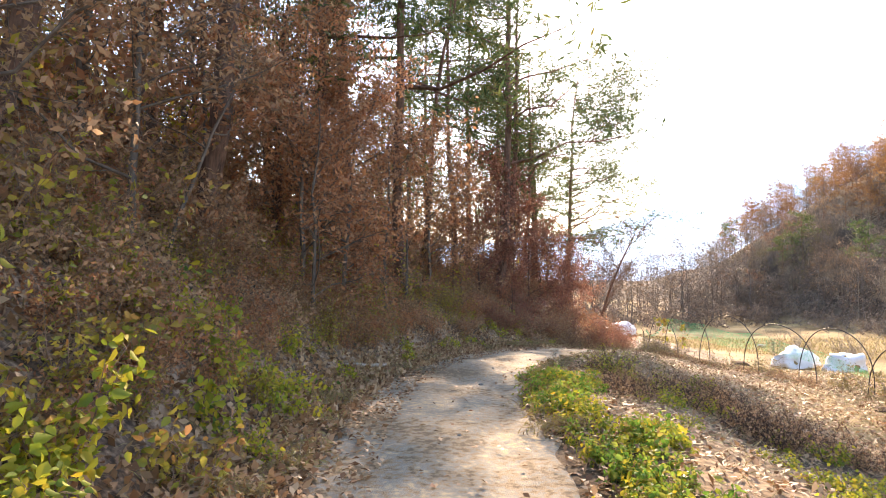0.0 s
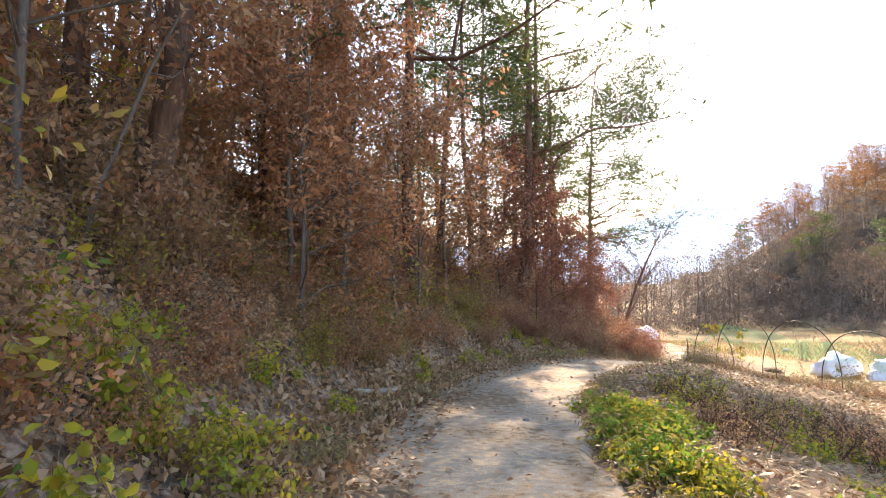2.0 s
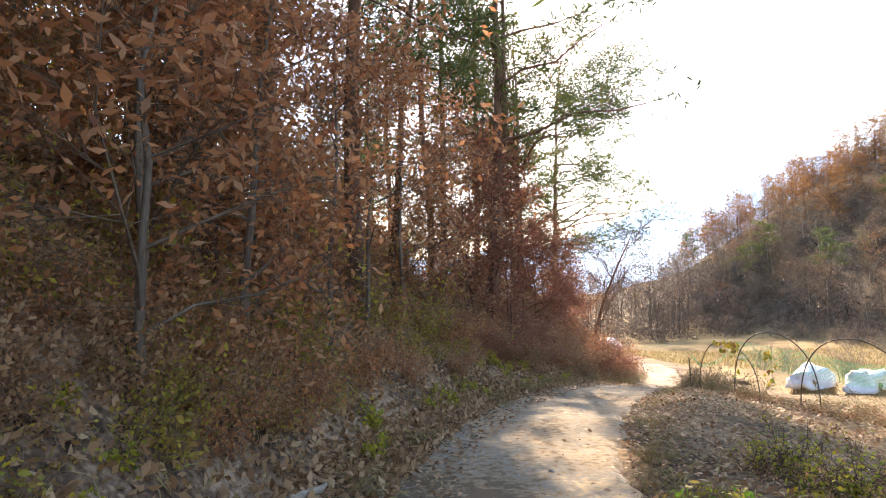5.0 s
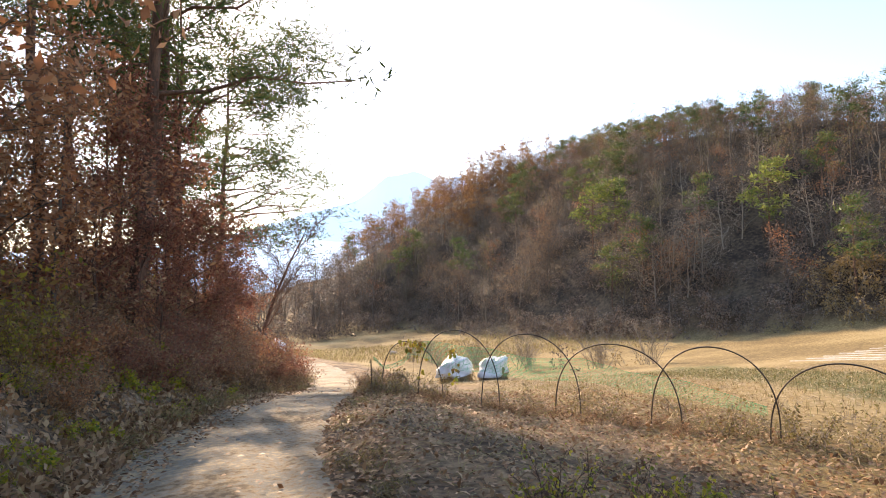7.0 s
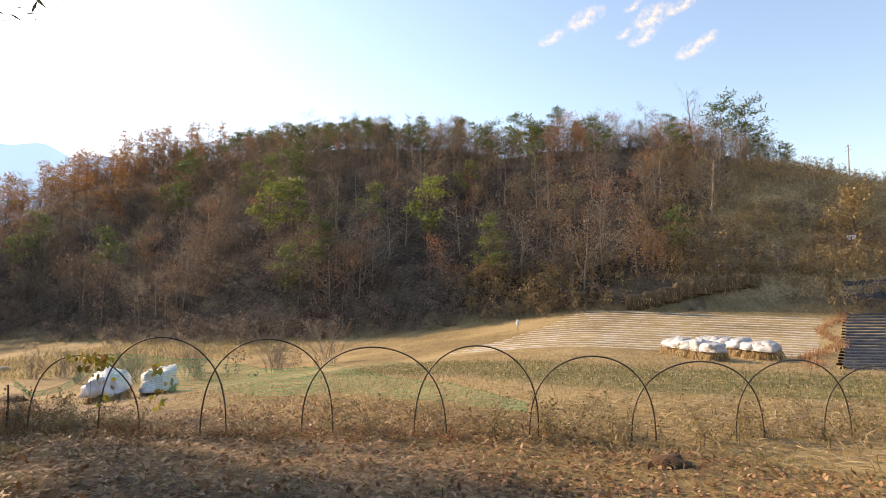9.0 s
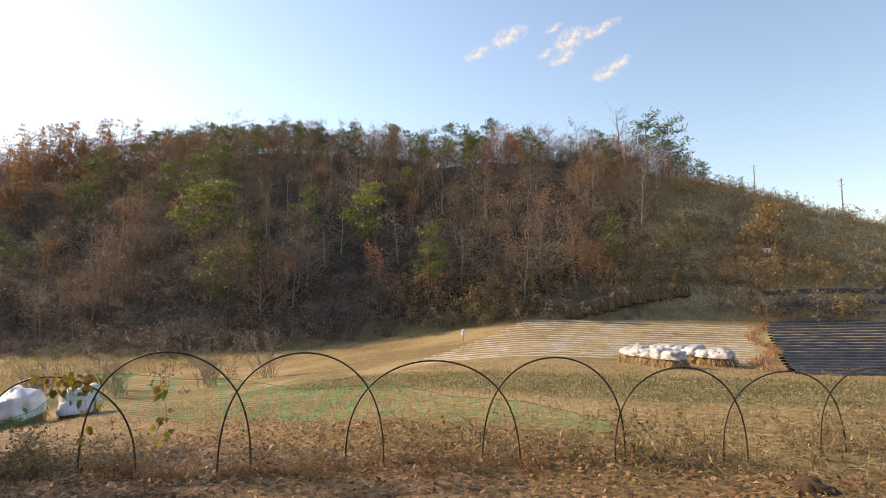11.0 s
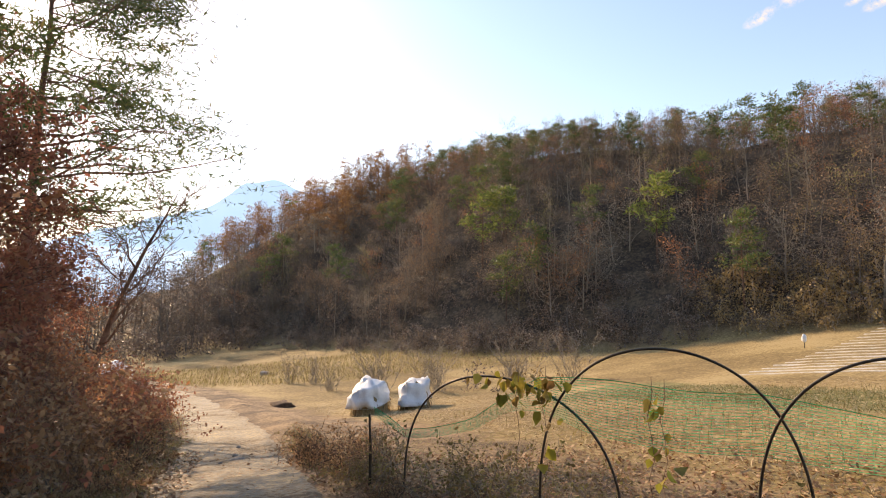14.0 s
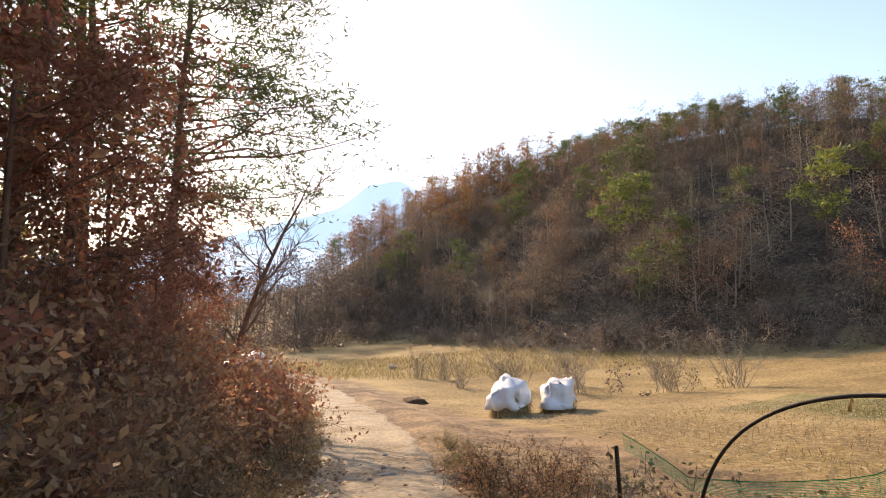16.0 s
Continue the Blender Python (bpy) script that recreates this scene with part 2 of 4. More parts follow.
def leaves(rng, pos, length, width=0.5, droop=0.4, fold=0.25, along_dir=None, spread_tilt=0.55, full=False, flat=False):
    """A folded leaf at every place: a rhombus, or with six corners where full."""
    n = len(pos)
    a = rng.uniform(0, 2 * math.pi, n)
    tilt = rng.normal(-droop, spread_tilt, n)
    w = np.stack([np.cos(a) * np.cos(tilt), np.sin(a) * np.cos(tilt), np.sin(tilt)], 1)
    if along_dir is not None:
        w = w * 0.5 + along_dir
        w /= np.linalg.norm(w, axis=1)[:, None] + 1e-9
    r = rng.normal(0, 1, (n, 3))
    if flat:
        r = r * 0.3 + [0, 0, 1.0]
    u = np.cross(w, r)
    u /= np.linalg.norm(u, axis=1)[:, None] + 1e-9
    nrm = np.cross(u, w)
    size = (length * rng.uniform(0.6, 1.25, n))[:, None]
    lift = nrm * size * fold * 0.3
    if not full:
        mid = pos + w * size * 0.5
        p = np.stack([pos, mid + u * size * width * 0.5 + lift, pos + w * size, mid - u * size * width * 0.5 + lift], 1).reshape(-1, 3)
        f = (np.array([[0, 1, 2, 3]])[None] + (np.arange(n) * 4)[:, None, None]).reshape(-1, 4)
        return p, f
    m1, m2 = pos + w * size * 0.28, pos + w * size * 0.66
    bend = -nrm * size * 0.12
    p = np.stack([pos, m1 + u * size * width * 0.5 + lift, m2 + u * size * width * 0.36 + lift, pos + w * size + bend, m2 - u * size * width * 0.36 + lift, m1 - u * size * width * 0.5 + lift], 1).reshape(-1, 3)
    f = (np.array([[0, 1, 2, 3], [0, 3, 4, 5]])[None] + (np.arange(n) * 6)[:, None, None]).reshape(-1, 4)
    return p, f


def grow(rng, height, r0, limbs=10, start=0.3, reach=0.35, up=0.5, wobble=0.06, lean=(0, 0), twigs=5, steps=7, forks=2, side=None, taper=0.75):
    """Segments of a trunk with limbs and twigs, and the places at the twigs' ends."""
    segs, tips, trunk = [], [], []
    p = np.zeros(3)
    r = r0
    q = np.array([lean[0], lean[1], 0.0])
    for i in range(steps):
        w = np.array([rng.normal(0, wobble), rng.normal(0, wobble), 1.0]) + q * (0.6 + 0.4 * i / steps)
        n = p + w * height / steps
        rn = r0 * (1 - 0.86 * (i + 1) / steps)
        segs.append((*p, r, *n, rn))
        trunk.append((p.copy(), n.copy(), r))
        p, r = n, rn
    tips.append(p.copy())
    for k in range(limbs):
        f = start + (0.98 - start) * (k + rng.uniform(0, 1)) / limbs
        i = min(int(f * steps), steps - 1)
        a, b, rr = trunk[i]
        o = a + (b - a) * (f * steps - i)
        ang = rng.uniform(0, 2 * math.pi) if side is None else rng.normal(side, 1.0)
        ln = height * reach * (1.15 - taper * f) * rng.uniform(0.65, 1.25)
        w = np.array([math.cos(ang), math.sin(ang), up * rng.uniform(0.4, 1.4)])
        w /= np.linalg.norm(w)
        lr = max(rr * 0.42, 0.006)
        c = o.copy()
        for j in range(4):
            w2 = w + rng.normal(0, 0.16, 3) + np.array([0, 0, 0.08 * j * up])
            w2 /= np.linalg.norm(w2)
            e = c + w2 * ln / 4
            l2 = lr * (1 - 0.2 * (j + 1))
            segs.append((*c, lr * (1 - 0.2 * j), *e, l2))
            for t in range(twigs if j else 1):
                tw = w2 + rng.normal(0, 0.62, 3)
                tw /= np.linalg.norm(tw)
                tl = ln * rng.uniform(0.12, 0.34)
                base = c + (e - c) * rng.uniform(0, 1)
                te = base + tw * tl
                segs.append((*base, max(l2 * 0.4, 0.003), *te, 0.002))
                tips.append(te)
                for u in range(forks):
                    t3 = tw + rng.normal(0, 0.6, 3)
                    t3 /= np.linalg.norm(t3)
                    b3 = base + (te - base) * rng.uniform(0.3, 1)
                    e3 = b3 + t3 * tl * 0.6
                    segs.append((*b3, 0.0028, *e3, 0.0014))
                    tips.append(e3)
            c = e
        tips.append(c.copy())
    return np.array(segs), np.array(tips)


def thing(name, label, category, m=None, group=""):
    ob = tagged(new(name), label, category, group)
    if m is not None:
        ob.matrix_world = m
    return ob


def part_data(name, me, parent, label=""):
    ob = new(name, me)
    ob.parent = parent
    if label:
        tagged(ob, label)
    return ob


def part(name, bm, mat, parent, label=""):
    me = bpy.data.meshes.new(name)
    bm.to_mesh(me)
    bm.free()
    me.materials.append(mat)
    return part_data(name, me, parent, label)


def structure(name, me, label="", category=""):
    return tagged(new(name, me), label, category, kind="structure")


# ---- ground, road ----
def axis(knots):
    out = [knots[0][0]]
    for (a, st), (b, _) in zip(knots, knots[1:]):
        n = max(1, int(round((b - a) / st)))
        out += list(np.linspace(a, b, n + 1)[1:])
    return np.array(out)


GX = axis([(-3000, 700), (-200, 40), (-40, 4), (-14, 0.6), (-5, 0.16), (10, 0.3), (16, 1.0), (40, 2.5), (130, 10), (200, 60), (800, 500), (3000, 1)])
GY = axis([(-3000, 700), (-300, 60), (-60, 6), (-12, 1.0), (-2, 0.16), (30, 0.5), (50, 2.0), (170, 12), (300, 100), (900, 500), (3000, 1)])
gx, gy = np.meshgrid(GX, GY)
gzv = land(gx.ravel(), gy.ravel()).reshape(gx.shape)
gd, gs = along(gx.ravel(), gy.ravel())
gd = gd.reshape(gx.shape)
gzv = np.where(np.abs(gd) < 1.05, gzv - 0.05, gzv)
nx, ny = len(GX), len(GY)
ij = np.arange(nx * ny).reshape(ny, nx)
gf = np.stack([ij[:-1, :-1], ij[:-1, 1:], ij[1:, 1:], ij[1:, :-1]], -1).reshape(-1, 4)
M_GROUND, gn, gl, gb = material("earth under leaves and dry grass", 0.95)
ground_me = mesh_of("ground", np.stack([gx, gy, gzv], -1).reshape(-1, 3), gf, M_GROUND, True)
gd1, gs1 = along(gx.ravel(), gy.ravel())
zone = np.zeros((nx * ny, 4), np.float32)
fx, fy = gx.ravel(), gy.ravel()
soft = 0.5 * waves(fx, fy, 1.3, 5)
zone[:, 0] = smooth(-1.0, -1.6, gd1 + 0.3 * soft)                                        # woodland floor
zone[:, 1] = smooth(5.5, 7.0, gd1 + soft) * (fx < hill_foot(fy))                         # field
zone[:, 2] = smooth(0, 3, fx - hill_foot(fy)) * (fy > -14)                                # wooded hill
zone[:, 3] = 1
strip_mid = np.interp(fy, [-20, 3, 12, 20, 27], [22.0, 21.5, 20.5, 27.0, 33.0])
grassy = smooth(5.4, 3.6, np.abs(fx - strip_mid - 1.5 * soft)) * (fy < 30) * (fy > -40)
bare = smooth(0, 4, fx - hill_foot(fy)) * smooth(2, -4, fy - open_edge(fx, fy))
ca = ground_me.color_attributes.new("zone", "FLOAT_COLOR", "POINT")
ca.data.foreach_set("color", zone.ravel())
za = ground_me.color_attributes.new("grass", "FLOAT_COLOR", "POINT")
za.data.foreach_set("color", np.stack([grassy, bare, 0 * fx, 0 * fx + 1], 1).astype(np.float32).ravel())
va = gn.new("ShaderNodeVertexColor")
va.layer_name = "zone"
sp = gn.new("ShaderNodeSeparateColor")
gl.new(va.outputs["Color"], sp.inputs["Color"])


def two_scale(n, l, big, fine, stops, stretch=None):
    a, f = noise_node(n, l, big, stretch=stretch), noise_node(n, l, fine, stretch=stretch)
    m = n.new("ShaderNodeMix")
    m.inputs[0].default_value = 0.5
    l.new(a.outputs["Fac"], m.inputs[2])
    l.new(f.outputs["Fac"], m.inputs[3])
    r = ramp_node(n, stops)
    l.new(m.outputs[0], r.inputs["Fac"])
    return r, m


g_verge, g_h = two_scale(gn, gl, 0.6, 9, [(0.42, (0.07, 0.045, 0.03)), (0.5, (0.17, 0.11, 0.065)), (0.58, (0.3, 0.205, 0.12))])
g_wood, _ = two_scale(gn, gl, 1.0, 14, [(0.42, (0.06, 0.04, 0.028)), (0.5, (0.18, 0.115, 0.075)), (0.58, (0.36, 0.25, 0.17))])
g_field, _ = two_scale(gn, gl, 0.12, 5, [(0.42, (0.15, 0.1, 0.045)), (0.5, (0.25, 0.175, 0.075)), (0.58, (0.36, 0.265, 0.13))])
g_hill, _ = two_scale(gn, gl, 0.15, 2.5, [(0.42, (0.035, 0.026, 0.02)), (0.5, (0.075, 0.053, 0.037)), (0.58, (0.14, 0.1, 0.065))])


def blend(n, l, fac, a, b):
    m = n.new("ShaderNodeMix")
    m.data_type = "RGBA"
    l.new(fac, m.inputs["Factor"])
    l.new(a, m.inputs[6])
    l.new(b, m.inputs[7])
    return m.outputs[2]


c1 = blend(gn, gl, sp.outputs[0], g_verge.outputs["Color"], g_wood.outputs["Color"])
c2 = blend(gn, gl, sp.outputs[1], c1, g_field.outputs["Color"])
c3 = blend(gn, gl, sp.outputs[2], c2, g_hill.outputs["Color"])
vb = gn.new("ShaderNodeVertexColor")
vb.layer_name = "grass"
sg = gn.new("ShaderNodeSeparateColor")
gl.new(vb.outputs["Color"], sg.inputs["Color"])
g_green, _ = two_scale(gn, gl, 0.5, 8, [(0.42, (0.09, 0.09, 0.035)), (0.5, (0.15, 0.145, 0.055)), (0.58, (0.24, 0.19, 0.085))])
g_bare, _ = two_scale(gn, gl, 0.2, 3, [(0.42, (0.15, 0.095, 0.045)), (0.5, (0.3, 0.2, 0.095)), (0.58, (0.46, 0.33, 0.17))])
c4 = blend(gn, gl, sg.outputs[0], c3, g_green.outputs["Color"])
c5 = blend(gn, gl, sg.outputs[1], c4, g_bare.outputs["Color"])
gl.new(c5, gb.inputs["Base Color"])
gbump = gn.new("ShaderNodeBump")
gbump.inputs["Strength"].default_value, gbump.inputs["Distance"].default_value = 0.9, 0.05
gl.new(g_h.outputs[0], gbump.inputs["Height"])
gl.new(gbump.outputs["Normal"], gb.inputs["Normal"])
structure("ground", ground_me, "brown earth under fallen leaves and dry stubble", "ground")

# road: a strip with ragged edges, two pale wheel tracks and a low crown
M_ROAD, rn, rl, rb = material("packed earth and worn concrete", 0.9)
r_col, r_h = two_scale(rn, rl, 0.55, 11, [(0.42, (0.15, 0.11, 0.07)), (0.47, (0.3, 0.22, 0.135)), (0.52, (0.25, 0.235, 0.2)), (0.59, (0.46, 0.35, 0.215))])
grit = noise_node(rn, rl, 90, 3)
r_mul = rn.new("ShaderNodeMix")
r_mul.data_type, r_mul.blend_type = "RGBA", "OVERLAY"
r_mul.inputs[0].default_value = 0.35
rl.new(r_col.outputs["Color"], r_mul.inputs[6])
rl.new(grit.outputs["Fac"], r_mul.inputs[7])
rl.new(r_mul.outputs[2], rb.inputs["Base Color"])
r_b = rn.new("ShaderNodeBump")
r_b.inputs["Strength"].default_value, r_b.inputs["Distance"].default_value = 0.5, 0.02
rl.new(grit.outputs["Fac"], r_b.inputs["Height"])
rl.new(r_b.outputs["Normal"], rb.inputs["Normal"])
rs = np.arange(-14, 60, 0.15)
rx, ry = np.interp(rs, ARC, LINE[:, 0]), np.interp(rs, ARC, LINE[:, 1])
tx, ty = np.interp(rs, ARC, TANGENT[:, 0]), np.interp(rs, ARC, TANGENT[:, 1])
lat = np.linspace(-1, 1, 25)
wl = 1.2 + 0.14 * waves(rs, rs * 0, 1.7, 1) + 0.12 * waves(rs, rs * 0, 0.45, 2)
wr = 1.22 + 0.16 * waves(rs, rs * 0, 1.3, 4) + 0.14 * waves(rs, rs * 0, 0.4, 3)
off = np.where(lat[None] < 0, lat[None] * wl[:, None], lat[None] * wr[:, None])
px, py = rx[:, None] + off * ty[:, None], ry[:, None] - off * tx[:, None]
pz = land(px.ravel(), py.ravel()).reshape(px.shape)
pz = road_z(rs)[:, None] + 0.012 + 0.004 * waves(px, py, 1.3, 2) - 0.02 * np.exp(-((np.abs(off) - 0.62) / 0.22) ** 2) - 0.10 * smooth(0.86, 1.0, np.abs(lat))[None]
ij = np.arange(px.size).reshape(px.shape)
rf = np.stack([ij[:-1, :-1], ij[:-1, 1:], ij[1:, 1:], ij[1:, :-1]], -1).reshape(-1, 4)
structure("road", mesh_of("road", np.stack([px, py, pz], -1).reshape(-1, 3), rf, M_ROAD, True), "pale packed earth track over worn concrete, strewn with leaves", "dirt road")

# far mountains; blue haze painted as base colour plus emission glow
M_FAR, fn, fl, fb = material("mountain with painted blue haze", 1.0)
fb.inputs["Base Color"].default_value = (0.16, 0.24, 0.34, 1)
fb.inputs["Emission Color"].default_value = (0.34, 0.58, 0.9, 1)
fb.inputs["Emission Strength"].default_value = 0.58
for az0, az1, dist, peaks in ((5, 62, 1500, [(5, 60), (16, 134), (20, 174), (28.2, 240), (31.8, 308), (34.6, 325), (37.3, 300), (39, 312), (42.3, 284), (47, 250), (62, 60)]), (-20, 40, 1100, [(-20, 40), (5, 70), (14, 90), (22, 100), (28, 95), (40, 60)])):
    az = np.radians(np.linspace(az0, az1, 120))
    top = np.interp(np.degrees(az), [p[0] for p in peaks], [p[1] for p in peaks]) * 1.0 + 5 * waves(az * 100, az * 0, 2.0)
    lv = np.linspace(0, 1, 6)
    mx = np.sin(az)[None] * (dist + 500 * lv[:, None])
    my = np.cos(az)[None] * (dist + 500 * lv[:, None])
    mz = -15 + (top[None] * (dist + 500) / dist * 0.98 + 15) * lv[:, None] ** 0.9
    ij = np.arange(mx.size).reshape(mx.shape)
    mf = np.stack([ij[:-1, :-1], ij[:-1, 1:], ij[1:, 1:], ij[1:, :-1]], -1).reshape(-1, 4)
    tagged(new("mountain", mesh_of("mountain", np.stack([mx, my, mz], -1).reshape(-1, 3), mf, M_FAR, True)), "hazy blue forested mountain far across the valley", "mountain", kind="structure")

# ---- tree makers: each gives a pair of meshes, wood and foliage ----
def make_pine(seed, height=14.0, r0=0.17, start=0.35, reach=0.24, lean=(0, 0), side=None, mat=None, limbs=20, tuft=0.28, needles=7, wob=0.05, twigs=5, forks=1, sides=4, tuft_width=0.18, taper=0.75):
    rng = np.random.default_rng(seed)
    segs, tips = grow(rng, height, r0, limbs, start, reach, 0.2, wob, lean, twigs, 9, forks, side, taper)
    wood = mesh_of("pine_trunk", *tubes(segs, sides), M_BARK, True)
    t = np.repeat(tips, needles, 0)
    t = t + rng.normal(0, tuft * 0.7, t.shape) * [1, 1, 0.22]
    a = rng.uniform(0, 2 * math.pi, len(t))
    el = rng.normal(0.3, 0.5, len(t))
    way = np.stack([np.cos(a) * np.cos(el), np.sin(a) * np.cos(el), np.sin(el)], 1)
    crown = mesh_of("pine_crown", *leaves(rng, t, tuft, tuft_width, 0, 0.1, way), mat or M_NEEDLE)
    return wood, crown


def make_broadleaf(seed, height, r0, mat, bark, n_leaf=9, leaf=0.1, limbs=12, start=0.25, reach=0.4, up=0.7, lean=(0, 0), twigs=5, spread=0.10, width=0.5, forks=2, wob=0.08, sides=4, full=False, thick=0.0):
    rng = np.random.default_rng(seed)
    segs, tips = grow(rng, height, r0, limbs, start, reach, up, wob, lean, twigs, 7, forks)
    segs[:, [3, 7]] = np.maximum(segs[:, [3, 7]], thick)
    wood = mesh_of("trunk", *tubes(segs, sides), bark, True)
    crown = None
    if n_leaf:
        keep = tips[rng.random(len(tips)) < 0.85]
        t = np.repeat(keep, n_leaf, 0)
        t = t + rng.normal(0, spread, t.shape)
        crown = mesh_of("crown", *leaves(rng, t, leaf, width, full=full), mat)
    return wood, crown


def make_shrub(seed, height, stems, mat, bark, n_leaf=3, leaf=0.06, spread=0.5, twigs=6, width=0.6, r=0.008, full=False, foot=0.12, sides=3, droop=0.4, thick=0.0):
    rng = np.random.default_rng(seed)
    segs, tips = [], []
    for k in range(stems):
        a, b = rng.uniform(0, 2 * math.pi), rng.uniform(0.1, 1) * spread
        p = np.array([rng.normal(0, foot), rng.normal(0, foot), -0.03])
        w = np.array([math.cos(a) * b, math.sin(a) * b, 1.0])
        ln = height * rng.uniform(0.5, 1.1)
        for j in range(5):
            w = w + rng.normal(0, 0.2, 3) + [0, 0, -0.07 * j]
            e = p + w / np.linalg.norm(w) * ln / 5
            segs.append((*p, r * (1 - 0.17 * j), *e, r * (0.83 - 0.17 * j)))
            for t in range(twigs):
                tw = w + rng.normal(0, 0.8, 3)
                te = p + (e - p) * rng.random() + tw / np.linalg.norm(tw) * ln * rng.uniform(0.06, 0.22)
                b0 = p + (e - p) * rng.random()
                segs.append((*b0, 0.003, *te, 0.0015))
                tips.append(te)
            p = e
        tips.append(p)
    segs = np.array(segs)
    segs[:, [3, 7]] = np.maximum(segs[:, [3, 7]], thick)
    wood = mesh_of("stems", *tubes(segs, sides), bark, True)
    crown = None
    if n_leaf:
        t = np.repeat(np.array(tips), n_leaf, 0)
        t = t + rng.normal(0, leaf * 0.8, t.shape)
        crown = mesh_of("foliage", *leaves(rng, t, leaf, width, droop, full=full), mat)
    return wood, crown


def plant(name, label, category, meshes, x, y, size=1.0, turn=0.0, group="", sink=0.06, wood="trunk", green="crown", tilt=(0, 0)):
    ob = thing(name, label, category, pose(x, y, at(x, y) - sink, tilt[0], tilt[1], turn) @ Matrix.Scale(size, 4), group)
    part_data(wood, meshes[0], ob)
    if meshes[1]:
        part_data(green, meshes[1], ob)
    return ob


def lateral(s, d):
    """A place at s metres along the road and d metres to its right."""
    x, y = np.interp(s, ARC, LINE[:, 0]), np.interp(s, ARC, LINE[:, 1])
    a, b = np.interp(s, ARC, TANGENT[:, 0]), np.interp(s, ARC, TANGENT[:, 1])
    return float(x + d * b), float(y - d * a)


def scatter_leaves(name, label, seed, xs, ys, length, mat, width=0.55, lift=0.015, droop=0.0, tilt=0.35, full=False, category="leaf litter", flat=True):
    """Loose leaves or blades lying on the ground, one object of kind stuff."""
    rng = np.random.default_rng(seed)
    z = land(xs, ys)
    d, s = along(xs, ys)
    z = np.where(np.abs(d) < 1.05, road_z(s) + 0.012, z)
    pos = np.stack([xs, ys, z + lift + rng.uniform(0, 0.02, len(xs))], 1)
    return tagged(new(name, mesh_of(name, *leaves(rng, pos, length, width, droop, 0.35, None, tilt, full, flat), mat)), label, category, kind="stuff")


def band(rng, n, s0, s1, d0, d1, power=1.0):
    s, t = rng.uniform(s0, s1, n), rng.uniform(0, 1, n) ** power
    d = d0 + (d1 - d0) * t
    x, y = np.interp(s, ARC, LINE[:, 0]), np.interp(s, ARC, LINE[:, 1])
    a, b = np.interp(s, ARC, TANGENT[:, 0]), np.interp(s, ARC, TANGENT[:, 1])
    return x + d * b, y - d * a


R = np.random.default_rng(7)
HOOP_Y = [2.0, 4.0, 5.6, 7.0, 8.36, 9.78, 11.43, 13.01, 14.82, 16.5, 18.14, 20.63, 22.0]
HOOP_X = [13.9, 12.8, 12.0, 11.2, 10.45, 9.6, 9.05, 8.68, 8.28, 7.68, 7.28, 7.44, 7.6]


def hoop_x(y):
    return float(np.interp(y, HOOP_Y, HOOP_X))


# ---- the wood beside the road ----
PINES = [make_pine(11, 15, 0.17, 0.3, 0.26, limbs=19, needles=9), make_pine(12, 14, 0.13, 0.4, lean=(0.05, 0.02), limbs=14), make_pine(13, 16, 0.18, 0.3, 0.26, limbs=19, needles=9), make_pine(14, 13, 0.1, 0.45, lean=(0.12, 0), limbs=12)]
EDGE_PINE = make_pine(21, 16.5, 0.17, 0.28, 0.29, lean=(0.05, -0.02), side=0.0, limbs=54, forks=2, needles=8, twigs=6, taper=0.3)
OAKS = [make_broadleaf(31, 5.5, 0.06, M_RUST, M_BARKGREY, 7, 0.12, 13, 0.12, 0.45, width=0.42), make_broadleaf(32, 4.6, 0.045, M_RUST, M_BARKGREY, 7, 0.11, 12, 0.1, 0.48, width=0.42), make_broadleaf(33, 6.2, 0.07, M_BROWN, M_BARKGREY, 7, 0.11, 13, 0.15, 0.42, width=0.42)]
RED_OAKS = [make_broadleaf(36, 5.0, 0.05, M_RED, M_BARK, 6, 0.1, 14, 0.08, 0.45, full=True), make_broadleaf(37, 4.0, 0.04, M_RED, M_BARK, 6, 0.09, 13, 0.06, 0.5, full=True)]
WOOD_TREES = [make_broadleaf(41, 9.5, 0.1, M_BROWN, M_BARKGREY, 5, 0.14, 15, 0.16, 0.34, twigs=4, forks=2), make_broadleaf(42, 8.0, 0.08, M_RUST, M_BARKGREY, 5, 0.14, 15, 0.14, 0.36, twigs=4, forks=2), make_broadleaf(43, 9.0, 0.09, M_FAR_OLIVE, M_BARK, 4, 0.14, 15, 0.2, 0.36, twigs=4, forks=2)]
PINE_LABEL = "tall pine with reddish bark and dark needles on the bank"
for x, y, v, s, turn in [(2.7, 25.5, 2, 1.0, 0), (2.1, 22.9, 2, 1.15, 60), (-1.4, 15.8, 0, 1.25, 130), (-2.7, 15.4, 2, 1.15, 210), (-3.2, 13.0, 0, 1.1, 75), (-4.2, 8.6, 2, 1.1, 40), (4.0, 28.4, 1, 1.0, 10), (0.3, 22.0, 1, 1.0, 200), (1.0, 27.5, 0, 1.05, 300), (-0.9, 19.2, 3, 1.1, 20), (-5.5, 5.8, 2, 1.1, 90), (-6.2, 7.0, 0, 1.1, 10), (2.6, 31.0, 2, 0.95, 70), (5.6, 33.5, 0, 0.95, 160)]:
    plant("pine_tree", PINE_LABEL, "pine tree", PINES[v], x, y, s, turn, "pines of the wood")
plant("pine_tree", "tall pine at the wood's edge with level outstretched boughs", "pine tree", EDGE_PINE, 8.6, 38.2, 1.1, 0, "pines of the wood")
plant("pine_tree", "tall pine at the wood's edge with level outstretched boughs", "pine tree", EDGE_PINE, 5.2, 32.5, 0.85, 160, "pines of the wood")
